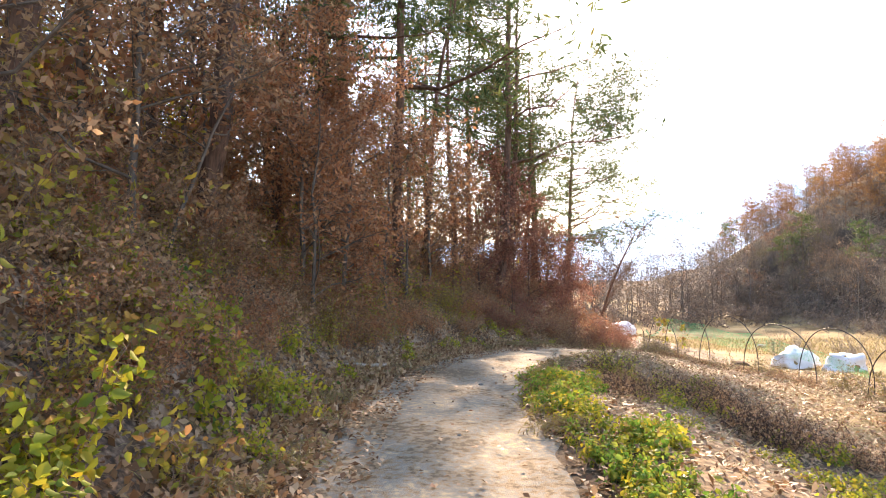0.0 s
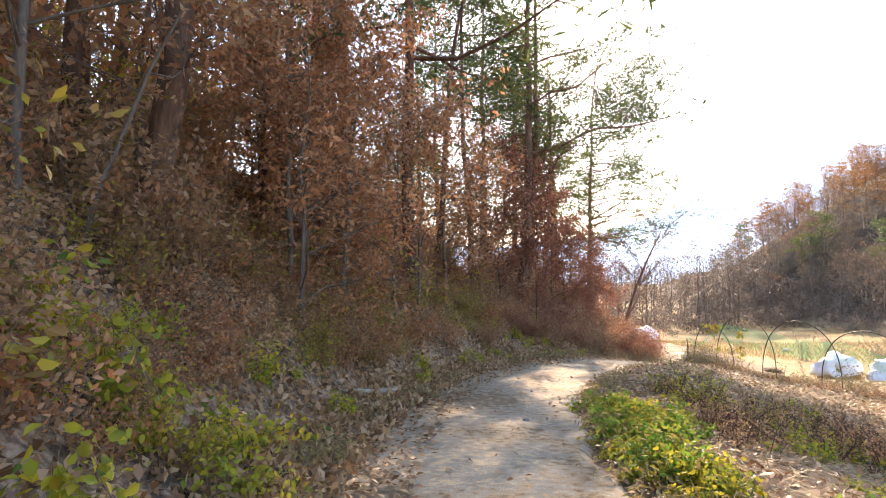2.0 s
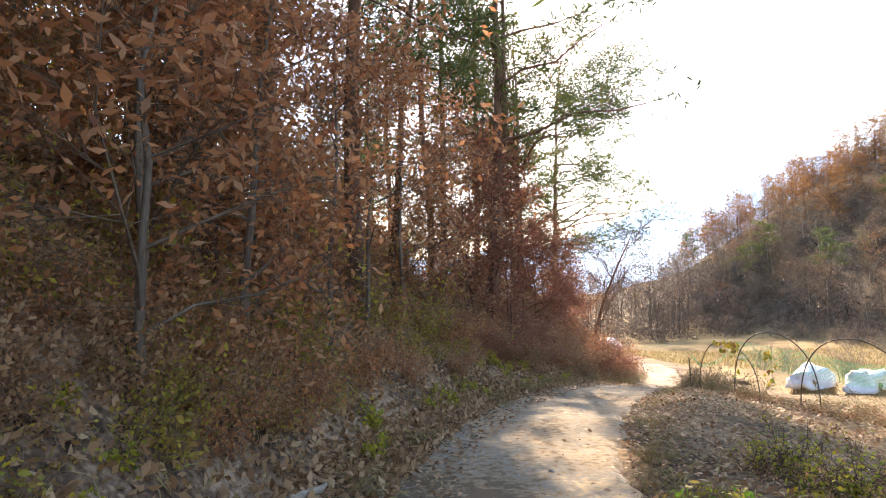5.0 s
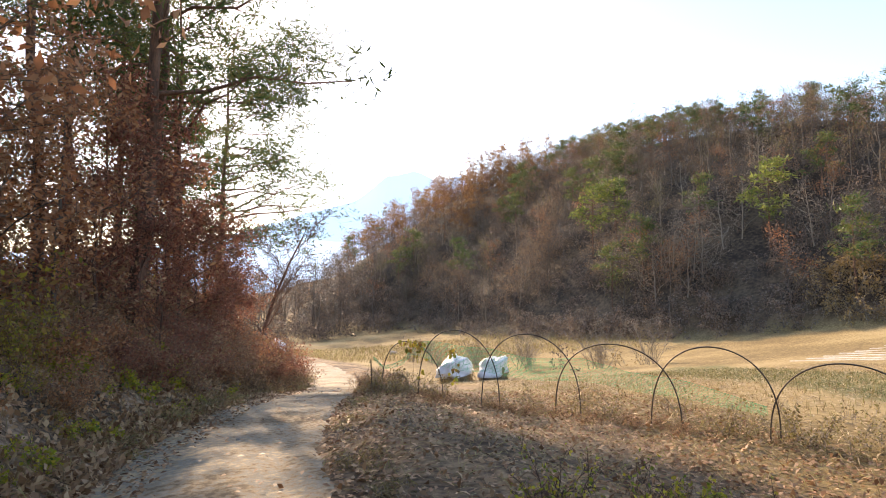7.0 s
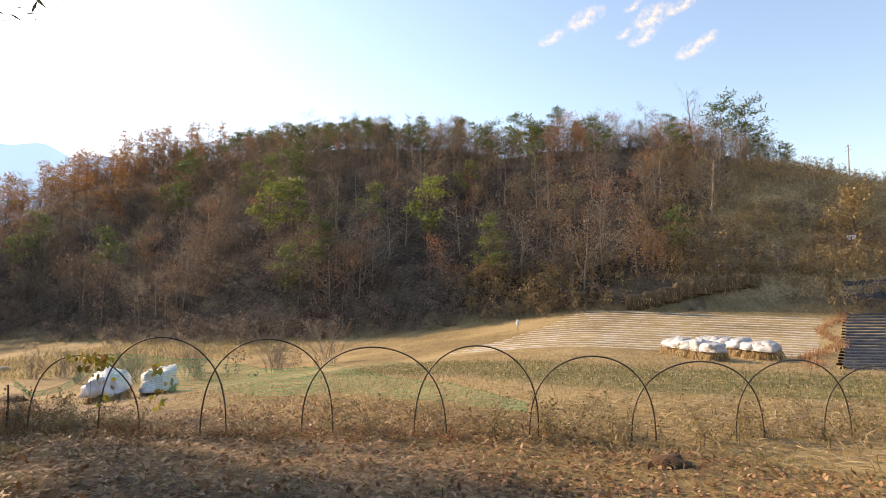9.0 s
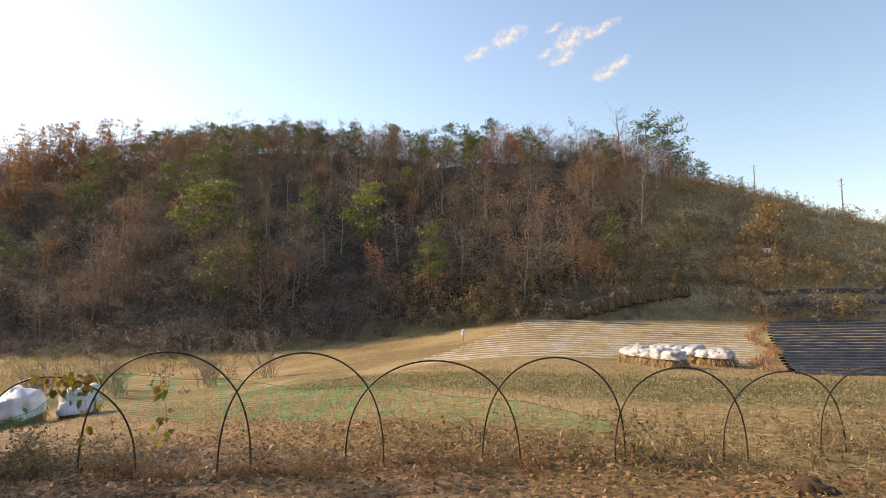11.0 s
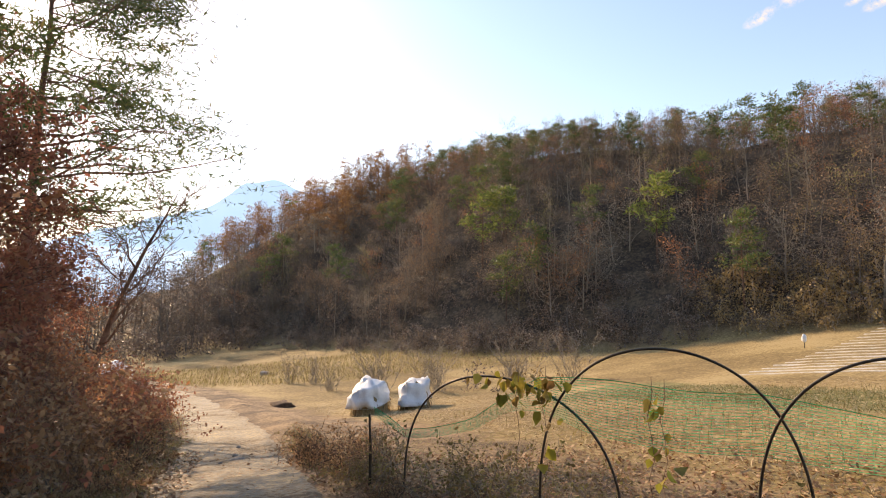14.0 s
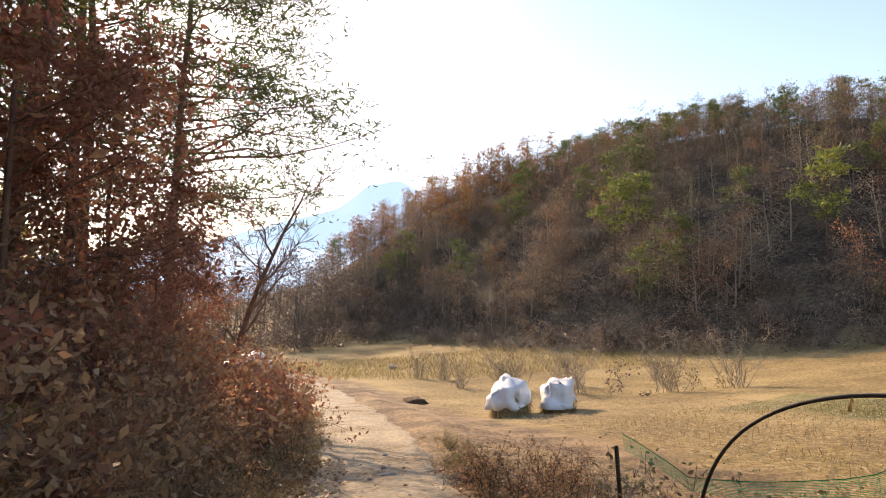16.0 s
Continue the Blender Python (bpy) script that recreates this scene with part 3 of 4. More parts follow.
for x, y, v, s, turn in [(8.2, 35.7, 1, 1.0, 200), (7.0, 32.4, 1, 0.9, 110)]:
    plant("oak_tree", "young oak with dark red autumn leaves", "oak tree", RED_OAKS[v], x, y, s, turn, "young oaks of the wood")
for k in range(24):
    x, y = lateral(R.uniform(-8, 36), -R.uniform(5.5, 20))
    plant("pine_tree", PINE_LABEL, "pine tree", PINES[k % 4], x, y, R.uniform(0.8, 1.1), R.uniform(0, 360), "pines of the wood")
for k in range(58):
    s = R.uniform(-9, 16)
    x, y = lateral(s, -R.uniform(4.4, 9) if k < 20 else -R.uniform(8, 24))
    plant("woodland_tree", "slender woodland tree with thin dry leaves", "tree", WOOD_TREES[k % 3], x, y, R.uniform(0.7, 1.15), R.uniform(0, 360), "trees of the wood")
for x, y, v, s in [(-2.3, 11.6, 0, 1.0), (-1.6, 13.4, 1, 1.1), (-2.5, 9.6, 1, 0.95), (-3.3, 12.8, 2, 1.0), (-0.6, 17.6, 0, 0.95), (0.5, 19.6, 1, 1.0), (-4.0, 6.2, 2, 0.9), (-4.4, 3.8, 2, 0.9), (-3.0, 10.6, 0, 1.0), (-1.2, 15.0, 1, 1.0), (-4.6, 9.6, 0, 1.1), (-5.2, 2.0, 2, 1.0)]:
    plant("oak_tree", "young oak with dry rust-brown leaves still hanging", "oak tree", OAKS[v], x, y, s, R.uniform(0, 360), "young oaks of the wood")
for x, y, v, s in [(2.2, 22.6, 0, 1.1), (3.0, 24.2, 1, 1.1), (3.9, 25.8, 0, 1.05), (5.2, 28.2, 0, 1.0), (6.4, 30.2, 1, 1.0), (1.2, 20.8, 1, 1.0), (1.7, 23.8, 0, 1.2), (4.6, 26.9, 1, 1.0), (7.6, 33.0, 1, 0.9), (2.6, 21.6, 1, 0.75)]:
    plant("oak_tree", "young oak with dark red autumn leaves", "oak tree", RED_OAKS[v], x, y, s, R.uniform(0, 360), "young oaks of the wood")
for k in range(9):
    x, y = lateral(R.uniform(9, 24), -R.uniform(3.6, 6.5))
    plant("oak_tree", "young oak with dry rust-brown leaves still hanging", "oak tree", OAKS[k % 2], x, y, R.uniform(0.55, 0.95), R.uniform(0, 360), "young oaks of the wood")
LEANING = make_broadleaf(45, 4.2, 0.035, M_BROWN, M_BARKGREY, 1, 0.07, 9, 0.3, 0.42, 0.5, lean=(0.45, 0.1), wob=0.1)
plant("sapling", "thin grey leaning sapling with few brown leaves", "sapling", LEANING, -3.9, 6.9, 1.0, 0)
BARE = make_broadleaf(46, 6.6, 0.12, M_RED, M_BARK, 0, 0.08, 15, 0.15, 0.5, 0.85, lean=(0.5, -0.1), twigs=6, forks=3, wob=0.1, thick=0.007)
plant("bare_tree", "leaning leafless tree at the bend of the road", "bare tree", BARE, 10.4, 37.6, 1.12, 0)
SPARSE = make_broadleaf(47, 4.5, 0.04, M_RUST, M_BARK, 1, 0.09, 12, 0.2, 0.5, 0.7, lean=(0.2, 0), twigs=6, forks=2)
plant("bare_tree", "nearly leafless small tree with last red leaves", "bare tree", SPARSE, 9.8, 36.6, 1.0, 30)

# undergrowth on the bank
THICKET = [make_shrub(51 + k, 1.7, 10, (M_BROWN, M_RUST, M_MIXED, M_RED)[k], M_TWIG, (3, 3, 2, 3)[k], 0.1, 0.8, twigs=5, width=0.5) for k in range(4)]
for k in range(190):
    s = R.uniform(1, 37)
    x, y = lateral(s, -R.uniform(3.5 if s < 10 else 2.2 if s < 20 else 1.8, 6.0))
    plant("shrub", "tangled undergrowth shrub with a few dry brown leaves", "shrub", THICKET[(k % 3) if s < 17 else (1, 3, 3, 0)[k % 4]], x, y, R.uniform(0.45, 1.1), R.uniform(0, 360), "undergrowth of the wood", wood="stem_tangle", green="foliage")
for k in range(60):
    x, y = lateral(R.uniform(2, 32), -R.uniform(5.5, 13))
    plant("shrub", "tall tangled undergrowth shrub with dry brown leaves", "shrub", THICKET[k % 3], x, y, R.uniform(1.4, 2.3), R.uniform(0, 360), "undergrowth of the wood", wood="stem_tangle", green="foliage")
for k in range(95):
    s = R.uniform(5, 33)
    x, y = lateral(s, -R.uniform(2.2, 3.4))
    plant("bramble", "low tangled shrub with dry leaves on the bank", "shrub", THICKET[(k % 3) if s < 17 else (0, 3, 3, 1)[k % 4]], x, y, R.uniform(0.3, 0.55), R.uniform(0, 360), "undergrowth of the wood", wood="stem_tangle", green="foliage")
for k in range(60):
    x, y = lateral(R.uniform(2, 11), -R.uniform(2.3, 3.7))
    plant("bramble", "low tangled shrub with dry leaves on the bank", "shrub", THICKET[k % 3], x, y, R.uniform(0.35, 0.6), R.uniform(0, 360), "undergrowth of the wood", wood="stem_tangle", green="foliage")
YELLOWS = [make_shrub(91 + k, 0.75, 5, (M_YGREEN, M_MIXED, M_YGREEN)[k], M_TWIG, 3, 0.078, 0.7, twigs=4, width=0.62, full=True) for k in range(3)]
for k in range(46):
    s = R.uniform(1.5, 7.5) if k < 28 else R.uniform(9, 24)
    x, y = lateral(s, -R.uniform(1.9, 3.4))
    plant("yellow_shrub", "low shrub with yellow-green autumn leaves", "shrub", YELLOWS[k % 3], x, y, R.uniform(0.4, 0.9) if k < 28 else R.uniform(0.35, 0.6), R.uniform(0, 360), "yellow shrubs on the bank", wood="stem_tangle", green="foliage")
for x, y, s, v in [(-2.23, 4.47, 1.1, 0), (-2.60, 5.55, 1.2, 0), (-2.04, 3.36, 1.0, 1), (-2.42, 2.57, 1.2, 0), (-2.87, 4.10, 1.3, 1), (-1.90, 5.53, 0.8, 0), (-3.19, 5.20, 1.2, 2), (-2.06, 6.48, 0.9, 0), (-3.10, 2.15, 1.2, 2), (-1.82, 4.12, 0.6, 2)]:
    plant("yellow_shrub", "low shrub with yellow-green autumn leaves", "shrub", YELLOWS[v], x, y, s, R.uniform(0, 360), "yellow shrubs on the bank", wood="stem_tangle", green="foliage")
SMALL = make_shrub(99, 0.35, 4, M_YGREEN, M_TWIG, 3, 0.05, 0.6, twigs=4, width=0.8, full=True)
for k in range(34):
    x, y = lateral(R.uniform(7, 22), -R.uniform(1.5, 3.2))
    plant("seedling", "small seedling with bright yellow-green leaves", "seedling", SMALL, x, y, R.uniform(0.5, 1.1), R.uniform(0, 360), "seedlings on the bank", wood="stem_tangle", green="foliage")

# verge on the other side: green weeds, a dead bush, dry weeds
WEEDS = [make_shrub(101, 0.3, 7, M_GREEN, M_GREEN, 3, 0.07, 1.0, twigs=3, width=0.55, full=True, foot=0.15), make_shrub(102, 0.24, 7, M_YGREEN, M_GREEN, 3, 0.06, 1.0, twigs=3, width=0.6, full=True, foot=0.15)]
for k in range(100):
    s = R.uniform(0.5, 10.0)
    x, y = lateral(s, R.uniform(1.3, 1.95 + 0.35 * math.sin(s * 1.7)))
    plant("weed", "low clump of green weeds on the verge", "weed", WEEDS[0 if R.random() < 0.6 else 1], x, y, R.uniform(0.4, 0.9), R.uniform(0, 360), "weeds on the verge", sink=0.01, wood="stalk", green="foliage")
for k in range(26):
    x, y = lateral(R.uniform(3, 12), R.uniform(2.4, 4.6))
    plant("weed", "low clump of yellowing weeds on the verge", "weed", WEEDS[1], x, y, R.uniform(0.5, 1.0), R.uniform(0, 360), "weeds on the verge", sink=0.01, wood="stalk", green="foliage")
BUSH = make_shrub(105, 0.85, 22, M_YGREEN, M_DEADTWIG, 1, 0.05, 0.8, twigs=7, foot=0.2)
for x, y, s in [(3.1, 9.7, 0.8), (2.9, 10.4, 0.7), (3.5, 9.0, 0.6)]:
    plant("bush", "dark twiggy bush with few yellowish leaves on the verge", "bush", BUSH, x, y, s, R.uniform(0, 360), "bushes on the verge", wood="stem_tangle", green="foliage")
DEAD = make_shrub(107, 0.6, 20, M_BROWN, M_DEADTWIG, 1, 0.04, 1.0, twigs=6, r=0.006, foot=0.3)
for k in range(40):
    x, y = R.uniform(2.5, 5.0), R.uniform(6.0, 10.6)
    plant("dead_bush", "low dead brown bush matted on the verge", "bush", DEAD, x, y, R.uniform(0.5, 0.95), R.uniform(0, 360), "dead bushes on the verge", wood="stem_tangle", green="foliage")
HERB = [make_shrub(111 + k, 0.8, 3, M_DRYGRASS, M_TWIGPALE, 2, 0.045, 0.35, twigs=4, r=0.005) for k in range(3)]
for k in range(110):
    y = R.uniform(2.0, 21.5)
    x = hoop_x(y) + R.normal(0.05, 0.35)
    plant("dead_weed", "thin dry brown weed stalk beside the hoops", "weed", HERB[k % 3], x, y, R.uniform(0.45, 1.15), R.uniform(0, 360), "dry weeds along the hoops", sink=0.01, wood="stalk", green="foliage")
DRYTUFT = [make_shrub(121, 0.75, 24, M_BROWN, M_DEADTWIG, 2, 0.04, 0.7, twigs=5, r=0.005, foot=0.22), make_shrub(122, 0.5, 22, M_DRYGRASS, M_TWIGPALE, 2, 0.06, 0.9, twigs=4, r=0.004, width=0.2, foot=0.2)]
for x, y, s, v in [(8.71, 22.98, 1.1, 0), (9.25, 24.02, 1.0, 0), (8.49, 22.09, 0.9, 0), (7.96, 21.38, 0.7, 0), (9.87, 24.66, 1.0, 1), (9.55, 22.82, 0.9, 0), (10.75, 26.18, 0.8, 1), (11.67, 27.48, 0.8, 1), (7.70, 20.86, 0.6, 1), (6.10, 24.53, 0.9, 1), (7.21, 26.65, 1.0, 1), (8.41, 28.68, 1.1, 1), (9.41, 30.30, 1.2, 1), (10.73, 32.65, 1.2, 1), (11.89, 34.47, 1.1, 1), (5.50, 23.54, 0.8, 0), (6.64, 25.59, 1.0, 0), (7.86, 27.63, 1.1, 0), (9.07, 29.75, 1.1, 0)]:
    plant("dry_bush", "dense dry brown bush beside the track", "bush", DRYTUFT[v], x, y, s, R.uniform(0, 360), "dry bushes beside the track", wood="stem_tangle", green="foliage")
for k in range(60):
    y = R.uniform(12, 20.5)
    x = hoop_x(y) - abs(R.normal(0.25, 0.3))
    plant("dry_bush", "low dead brown growth at the foot of the hoops", "bush", DRYTUFT[0], x, y, R.uniform(0.2, 0.42), R.uniform(0, 360), "dead growth at the hoops", wood="stem_tangle", green="foliage")

EDGE_TUFT = make_shrub(131, 0.22, 14, M_DRYGRASS, M_TWIGPALE, 2, 0.07, 1.1, twigs=2, r=0.003, width=0.15, foot=0.12)
for k in range(110):
    s = R.uniform(2, 34)
    x, y = lateral(s, R.choice([-1, 1]) * R.uniform(1.15, 1.6) + (0.1 if s > 12 else 0))
    plant("grass_tuft", "small tuft of dry grass at the road's edge", "grass tuft", EDGE_TUFT, x, y, R.uniform(0.5, 1.3), R.uniform(0, 360), "tufts along the road", sink=0.01, wood="stalk", green="foliage")

# fallen leaves, twigs and straw
scatter_leaves("fallen_leaves", "dry brown fallen leaves on the bank", 1, *band(R, 60000, -1, 30, -1.0, -6.0, 1.0), 0.1, M_LITTER, full=False, tilt=0.7, lift=0.03, flat=False)
scatter_leaves("road_leaves", "dry pale leaves strewn along the road's edge", 2, *band(R, 11000, -1, 30, -1.8, -0.5, 1.5), 0.075, M_LITTER, tilt=0.3)
scatter_leaves("road_leaves", "single dry leaves lying on the road", 3, *band(R, 700, -1, 30, -1.0, 1.4, 1.0), 0.07, M_LITTER, tilt=0.25)
scatter_leaves("verge_leaves", "dry leaves scattered over the verge", 4, *band(R, 26000, 0, 26, 1.1, 8.5, 1.1), 0.085, M_LITTER, tilt=0.45)
scatter_leaves("verge_straw", "matted dry grass on the verge", 5, *band(R, 26000, 0, 30, 1.3, 9.0, 0.9), 0.2, M_DRYGRASS, 0.05, 0.01, -0.1, 0.25, category="dry grass")
scatter_leaves("bank_straw", "dry grass and thin twigs on the bank", 6, *band(R, 7000, 0, 30, -1.3, -4.5, 1.0), 0.22, M_DRYGRASS, 0.04, 0.02, -0.35, 0.5, category="dry grass")
fxs, fys = R.uniform(8.5, 34, 60000), R.uniform(-8, 44, 60000)
fk = (along(fxs, fys)[0] > 6.5)
scatter_leaves("field_stubble", "flattened straw and stubble on the field", 8, fxs[fk], fys[fk], 0.26, M_STRAW, 0.085, 0.005, -0.1, 0.18, category="stubble")
fxs, fys = R.uniform(8.5, 30, 9000), R.uniform(0, 30, 9000)
fk = (along(fxs, fys)[0] > 7.0)
scatter_leaves("field_grass", "thin standing dry grass on the field", 9, fxs[fk], fys[fk], 0.22, M_DRYGRASS, 0.06, 0.0, -1.1, 0.3, category="dry grass")

# ---- the wooded hill across the field ----
def far_tree(seed, mat, bark=None, h=7.5, leaf=0.21, n=8, start=0.06):
    return make_broadleaf(seed, h, 0.11, mat, bark or M_BARKGREY, n, leaf, 11, start, 0.55, 0.7, twigs=2, spread=0.42, forks=0, width=0.5, sides=3, thick=0.014)


FAR_TREES = [far_tree(61, M_FAR_GREY), far_tree(62, M_FAR_PALE, M_TWIGPALE, n=6, leaf=0.17), far_tree(63, M_FAR_BROWN), far_tree(64, M_FAR_BROWN, h=9.5), far_tree(65, M_FAR_RUST), far_tree(66, M_FAR_OLIVE), far_tree(67, M_FAR_PALE, M_TWIGPALE, n=3, leaf=0.16)]
FAR_PINES = [make_pine(71 + k, 10, 0.14, 0.35, 0.32, limbs=14, tuft=0.6, needles=7, twigs=3, forks=0, mat=M_NEEDLE if k else M_NEEDLE_SUN, sides=3, tuft_width=0.22) for k in range(3)]
LARCH = make_pine(81, 11, 0.12, 0.12, 0.2, limbs=20, tuft=0.55, needles=4, twigs=2, forks=0, mat=M_LARCH, sides=3, tuft_width=0.2)
THICK = [make_shrub(85, 2.4, 5, M_FAR_GREY, M_TWIG, 6, 0.2, 0.9, twigs=1, r=0.02, foot=0.8, thick=0.012), make_shrub(86, 2.2, 5, M_TAN, M_TWIGPALE, 6, 0.19, 0.9, twigs=1, r=0.02, foot=0.8, thick=0.012), make_shrub(87, 2.4, 15, None, M_TWIGPALE, 0, 0.2, 0.6, twigs=6, r=0.014, foot=0.3, thick=0.005)]
HILL = "trees of the far hillside"
for x, y, v, s in [(74.0, 64.5, 0, 1.2), (76.5, 38.9, 0, 1.2), (76.0, 61.5, 0, 1.1), (121, 26, 1, 1.0), (116, 34, 2, 1.0), (100, 105, 2, 1.0), (112, -12, 1, 0.6), (116, -15, 2, 0.55), (119, -17, 1, 0.5), (109, -9, 2, 0.55)]:
    plant("pine_tree", "green pine among bare trees on the far hillside", "pine tree", FAR_PINES[v], x, y, s, R.uniform(0, 360), HILL)
rest, kinds = [], {"bare": 0}
for count in range(1100):
    y, u = R.uniform(-15, 172), R.uniform(0, 1.12) ** 0.9
    x = hill_foot(y) + 1.0 + u * 57
    if y < open_edge(x, y) - 1 or abs(y - 63) < 5 and 62 < x < 76 or abs(y - 39) < 4 and 62 < x < 78:
        continue
    pick, size, turn = R.random(), R.uniform(0.7, 1.2) * (0.66 if u > 0.84 else 1.0), R.uniform(0, 360)
    if y > 104 and u > 0.3 and pick < 0.5:
        plant("larch_tree", "tall larch with orange autumn needles on the far hillside", "larch tree", LARCH, x, y, size, turn, HILL)
    elif pick < 0.05 + (0.35 if y < 55 or y > 112 else 0.8) * (u > 0.84) * (y > 14):
        plant("pine_tree", "dark green pine on the far hillside", "pine tree", FAR_PINES[1 + count % 2], x, y, size, turn, HILL)
    else:
        v = int(R.choice(7, p=[0.25, 0.18, 0.2, 0.12, 0.1, 0.08, 0.07]))
        if u < 0.45 and y < 110 and kinds["bare"] < 290:
            kinds["bare"] += 1
            plant("hillside_tree", "almost bare tree with faded brown leaves on the far hillside", "tree", FAR_TREES[v], x, y, size, turn, HILL)
        else:
            rest.append((v, x, y, size, turn))


def joined(name, label, category, variants, rows):
    """Many far plants as one object."""
    vs, fs, mi, mats, base = [], [], [], [], 0
    raw = []
    for wood, crown in variants:
        for me in (wood, crown):
            if me is None:
                continue
            co = np.empty(len(me.vertices) * 3, np.float32)
            me.vertices.foreach_get("co", co)
            ix = np.empty(len(me.loops), np.int32)
            me.loops.foreach_get("vertex_index", ix)
            if me.materials[0] not in mats:
                mats.append(me.materials[0])
            raw.append((variants.index((wood, crown)), co.reshape(-1, 3), ix.reshape(-1, 4), mats.index(me.materials[0])))
    z = land([r[1] for r in rows], [r[2] for r in rows])
    for (v, x, y, size, turn), zz in zip(rows, z):
        c, s = math.cos(radians(turn)) * size, math.sin(radians(turn)) * size
        for w, co, ix, m in raw:
            if w == v:
                p = np.stack([co[:, 0] * c - co[:, 1] * s + x, co[:, 0] * s + co[:, 1] * c + y, co[:, 2] * size + zz - 0.1], 1)
                vs.append(p)
                fs.append(ix + base)
                mi.append(np.full(len(ix), m, np.int32))
                base += len(p)
    ob = new(name, mesh_of(name, np.vstack(vs), np.vstack(fs), mats, False, np.concatenate(mi)))
    return tagged(ob, label, category, kind="stuff")


for k in range(260):
    y, u = R.uniform(6, 170), R.uniform(0.78, 1.08)
    if y > open_edge(hill_foot(y) + 57 * u, y) + 2:
        rest.append((int(R.choice([0, 2, 3, 4, 5])), hill_foot(y) + 1 + 57 * u, y, R.uniform(0.42, 0.75), R.uniform(0, 360)))
# valley trees, mostly the grey variant: its dull tone stands in for haze
for k in range(110):
    rest.append((int(R.choice([0, 0, 0, 2])), R.uniform(-12, 66), R.uniform(112, 175), R.uniform(1.4, 2.2), R.uniform(0, 360)))
joined("far_wood", "faded brown woodland covering the upper far hillside", "woodland", FAR_TREES, rest)
scrub = []
for k in range(340):
    y = R.uniform(-20, 120)
    if -7 < y < 13:
        continue
    scrub.append((0 if y > 30 or R.random() < 0.5 else 1, hill_foot(y) + abs(R.normal(0, 6)) - 1.5, y, R.uniform(0.7, 1.6), R.uniform(0, 360)))
for k in range(260):
    y = R.uniform(0, 150)
    scrub.append((0, hill_foot(y) + R.uniform(5, 58), y, R.uniform(0.8, 1.5), R.uniform(0, 360)))
for k in range(560):
    y = 9 - 64 * R.random() ** 1.5
    scrub.append((int(R.random() < 0.85), hill_foot(y) + 5 + 58 * R.random() ** 1.6, y, R.uniform(0.7, 1.5), R.uniform(0, 360)))
for k in range(70):
    y = R.uniform(11, 31)
    scrub.append((1, hill_foot(y) + R.uniform(-1, 7), y, R.uniform(0.9, 1.7), R.uniform(0, 360)))
for k in range(200):
    y = R.uniform(-8, 165)
    scrub.append((0, hill_foot(y) + R.uniform(46, 63), y, R.uniform(0.8, 1.4), R.uniform(0, 360)))
for k in range(190):
    y = R.uniform(-24, 8)
    scrub.append((1, hill_foot(y) + 3 + 34 * R.random(), y, R.uniform(0.6, 1.2), R.uniform(0, 360)))
for k in range(170):
    scrub.append((0, R.uniform(-12, 66), R.uniform(106, 135), R.uniform(1.3, 2.2), R.uniform(0, 360)))
joined("hillside_scrub", "brown scrub along the foot of the far hillside", "scrub", THICK[:2], scrub)
for x, y, s, v in [(34.6, 47.5, 1.7, 2), (36.3, 43.0, 1.6, 2), (39.3, 37.7, 1.75, 2), (42.3, 34.7, 1.7, 2), (40.4, 47.0, 1.4, 2), (36.5, 57.8, 1.3, 2), (35.8, 60.5, 1.3, 2), (45.5, 42.0, 1.2, 2), (38.0, 52.0, 1.1, 2), (33.0, 51.5, 1.0, 2), (37.5, 40.5, 1.0, 0), (40.5, 36.5, 0.9, 1)]:
    plant("bare_shrub", "pale leafless shrub at the edge of the field", "shrub", THICK[v], x, y, s, R.uniform(0, 360), "bare shrubs at the field", wood="stem_tangle", green="foliage")
gx2, gy2 = R.uniform(20, 62, 42000), R.uniform(30, 110, 42000)
gk = (gy2 > 66 - 0.62 * (gx2 - 24) + 3 * waves(gx2, gy2, 6)) & (gx2 < hill_foot(gy2) + 2) & (along(gx2, gy2)[0] > 4) & (gy2 < 66 - 0.62 * (gx2 - 24) + 34)
scatter_leaves("tall_grass", "tall dry grass along the far edge of the field", 10, gx2[gk], gy2[gk], 0.55, M_DRYGRASS, 0.07, 0.0, -1.1, 0.4, category="dry grass", flat=False)
gx2, gy2 = R.uniform(13, 34, 42000), R.uniform(-12, 27, 42000)
gk = np.abs(gx2 - np.interp(gy2, [-20, 3, 12, 20, 27], [22.0, 21.5, 20.5, 27.0, 33.0])) < 4.3
scatter_leaves("green_grass", "short green grass strip between the fields", 11, gx2[gk], gy2[gk], 0.16, M_DULLGREEN, 0.08, 0.0, -1.0, 0.4, category="grass", flat=False)
bx, by = R.uniform(64, 140, 26000), R.uniform(-75, 10, 26000)
bk = (bx > hill_foot(by) + 1.5) & (by < open_edge(bx, by) + 1)
scatter_leaves("hill_grass", "tall golden dry grass on the bare slope", 13, bx[bk], by[bk], 0.7, M_STRAW, 0.13, 0.0, -1.0, 0.35, category="dry grass", flat=False)
YELLOWTREE = make_broadleaf(88, 5.5, 0.12, M_TAN, M_BARK, 6, 0.3, 14, 0.1, 0.5, 0.6, twigs=3, spread=0.35, forks=1, width=0.6, sides=3)
plant("tan_tree", "round tree full of tan autumn leaves above the field", "tree", YELLOWTREE, 78, -14.0, 1.15, 0)
plant("bare_tree", "small leafless fruit tree by the field edge", "bare tree", make_broadleaf(89, 3.4, 0.09, M_TAN, M_TWIGPALE, 0, 0.2, 12, 0.25, 0.5, 0.8, twigs=5, forks=2, sides=3), 71.0, -4.2, 1.0, 0)
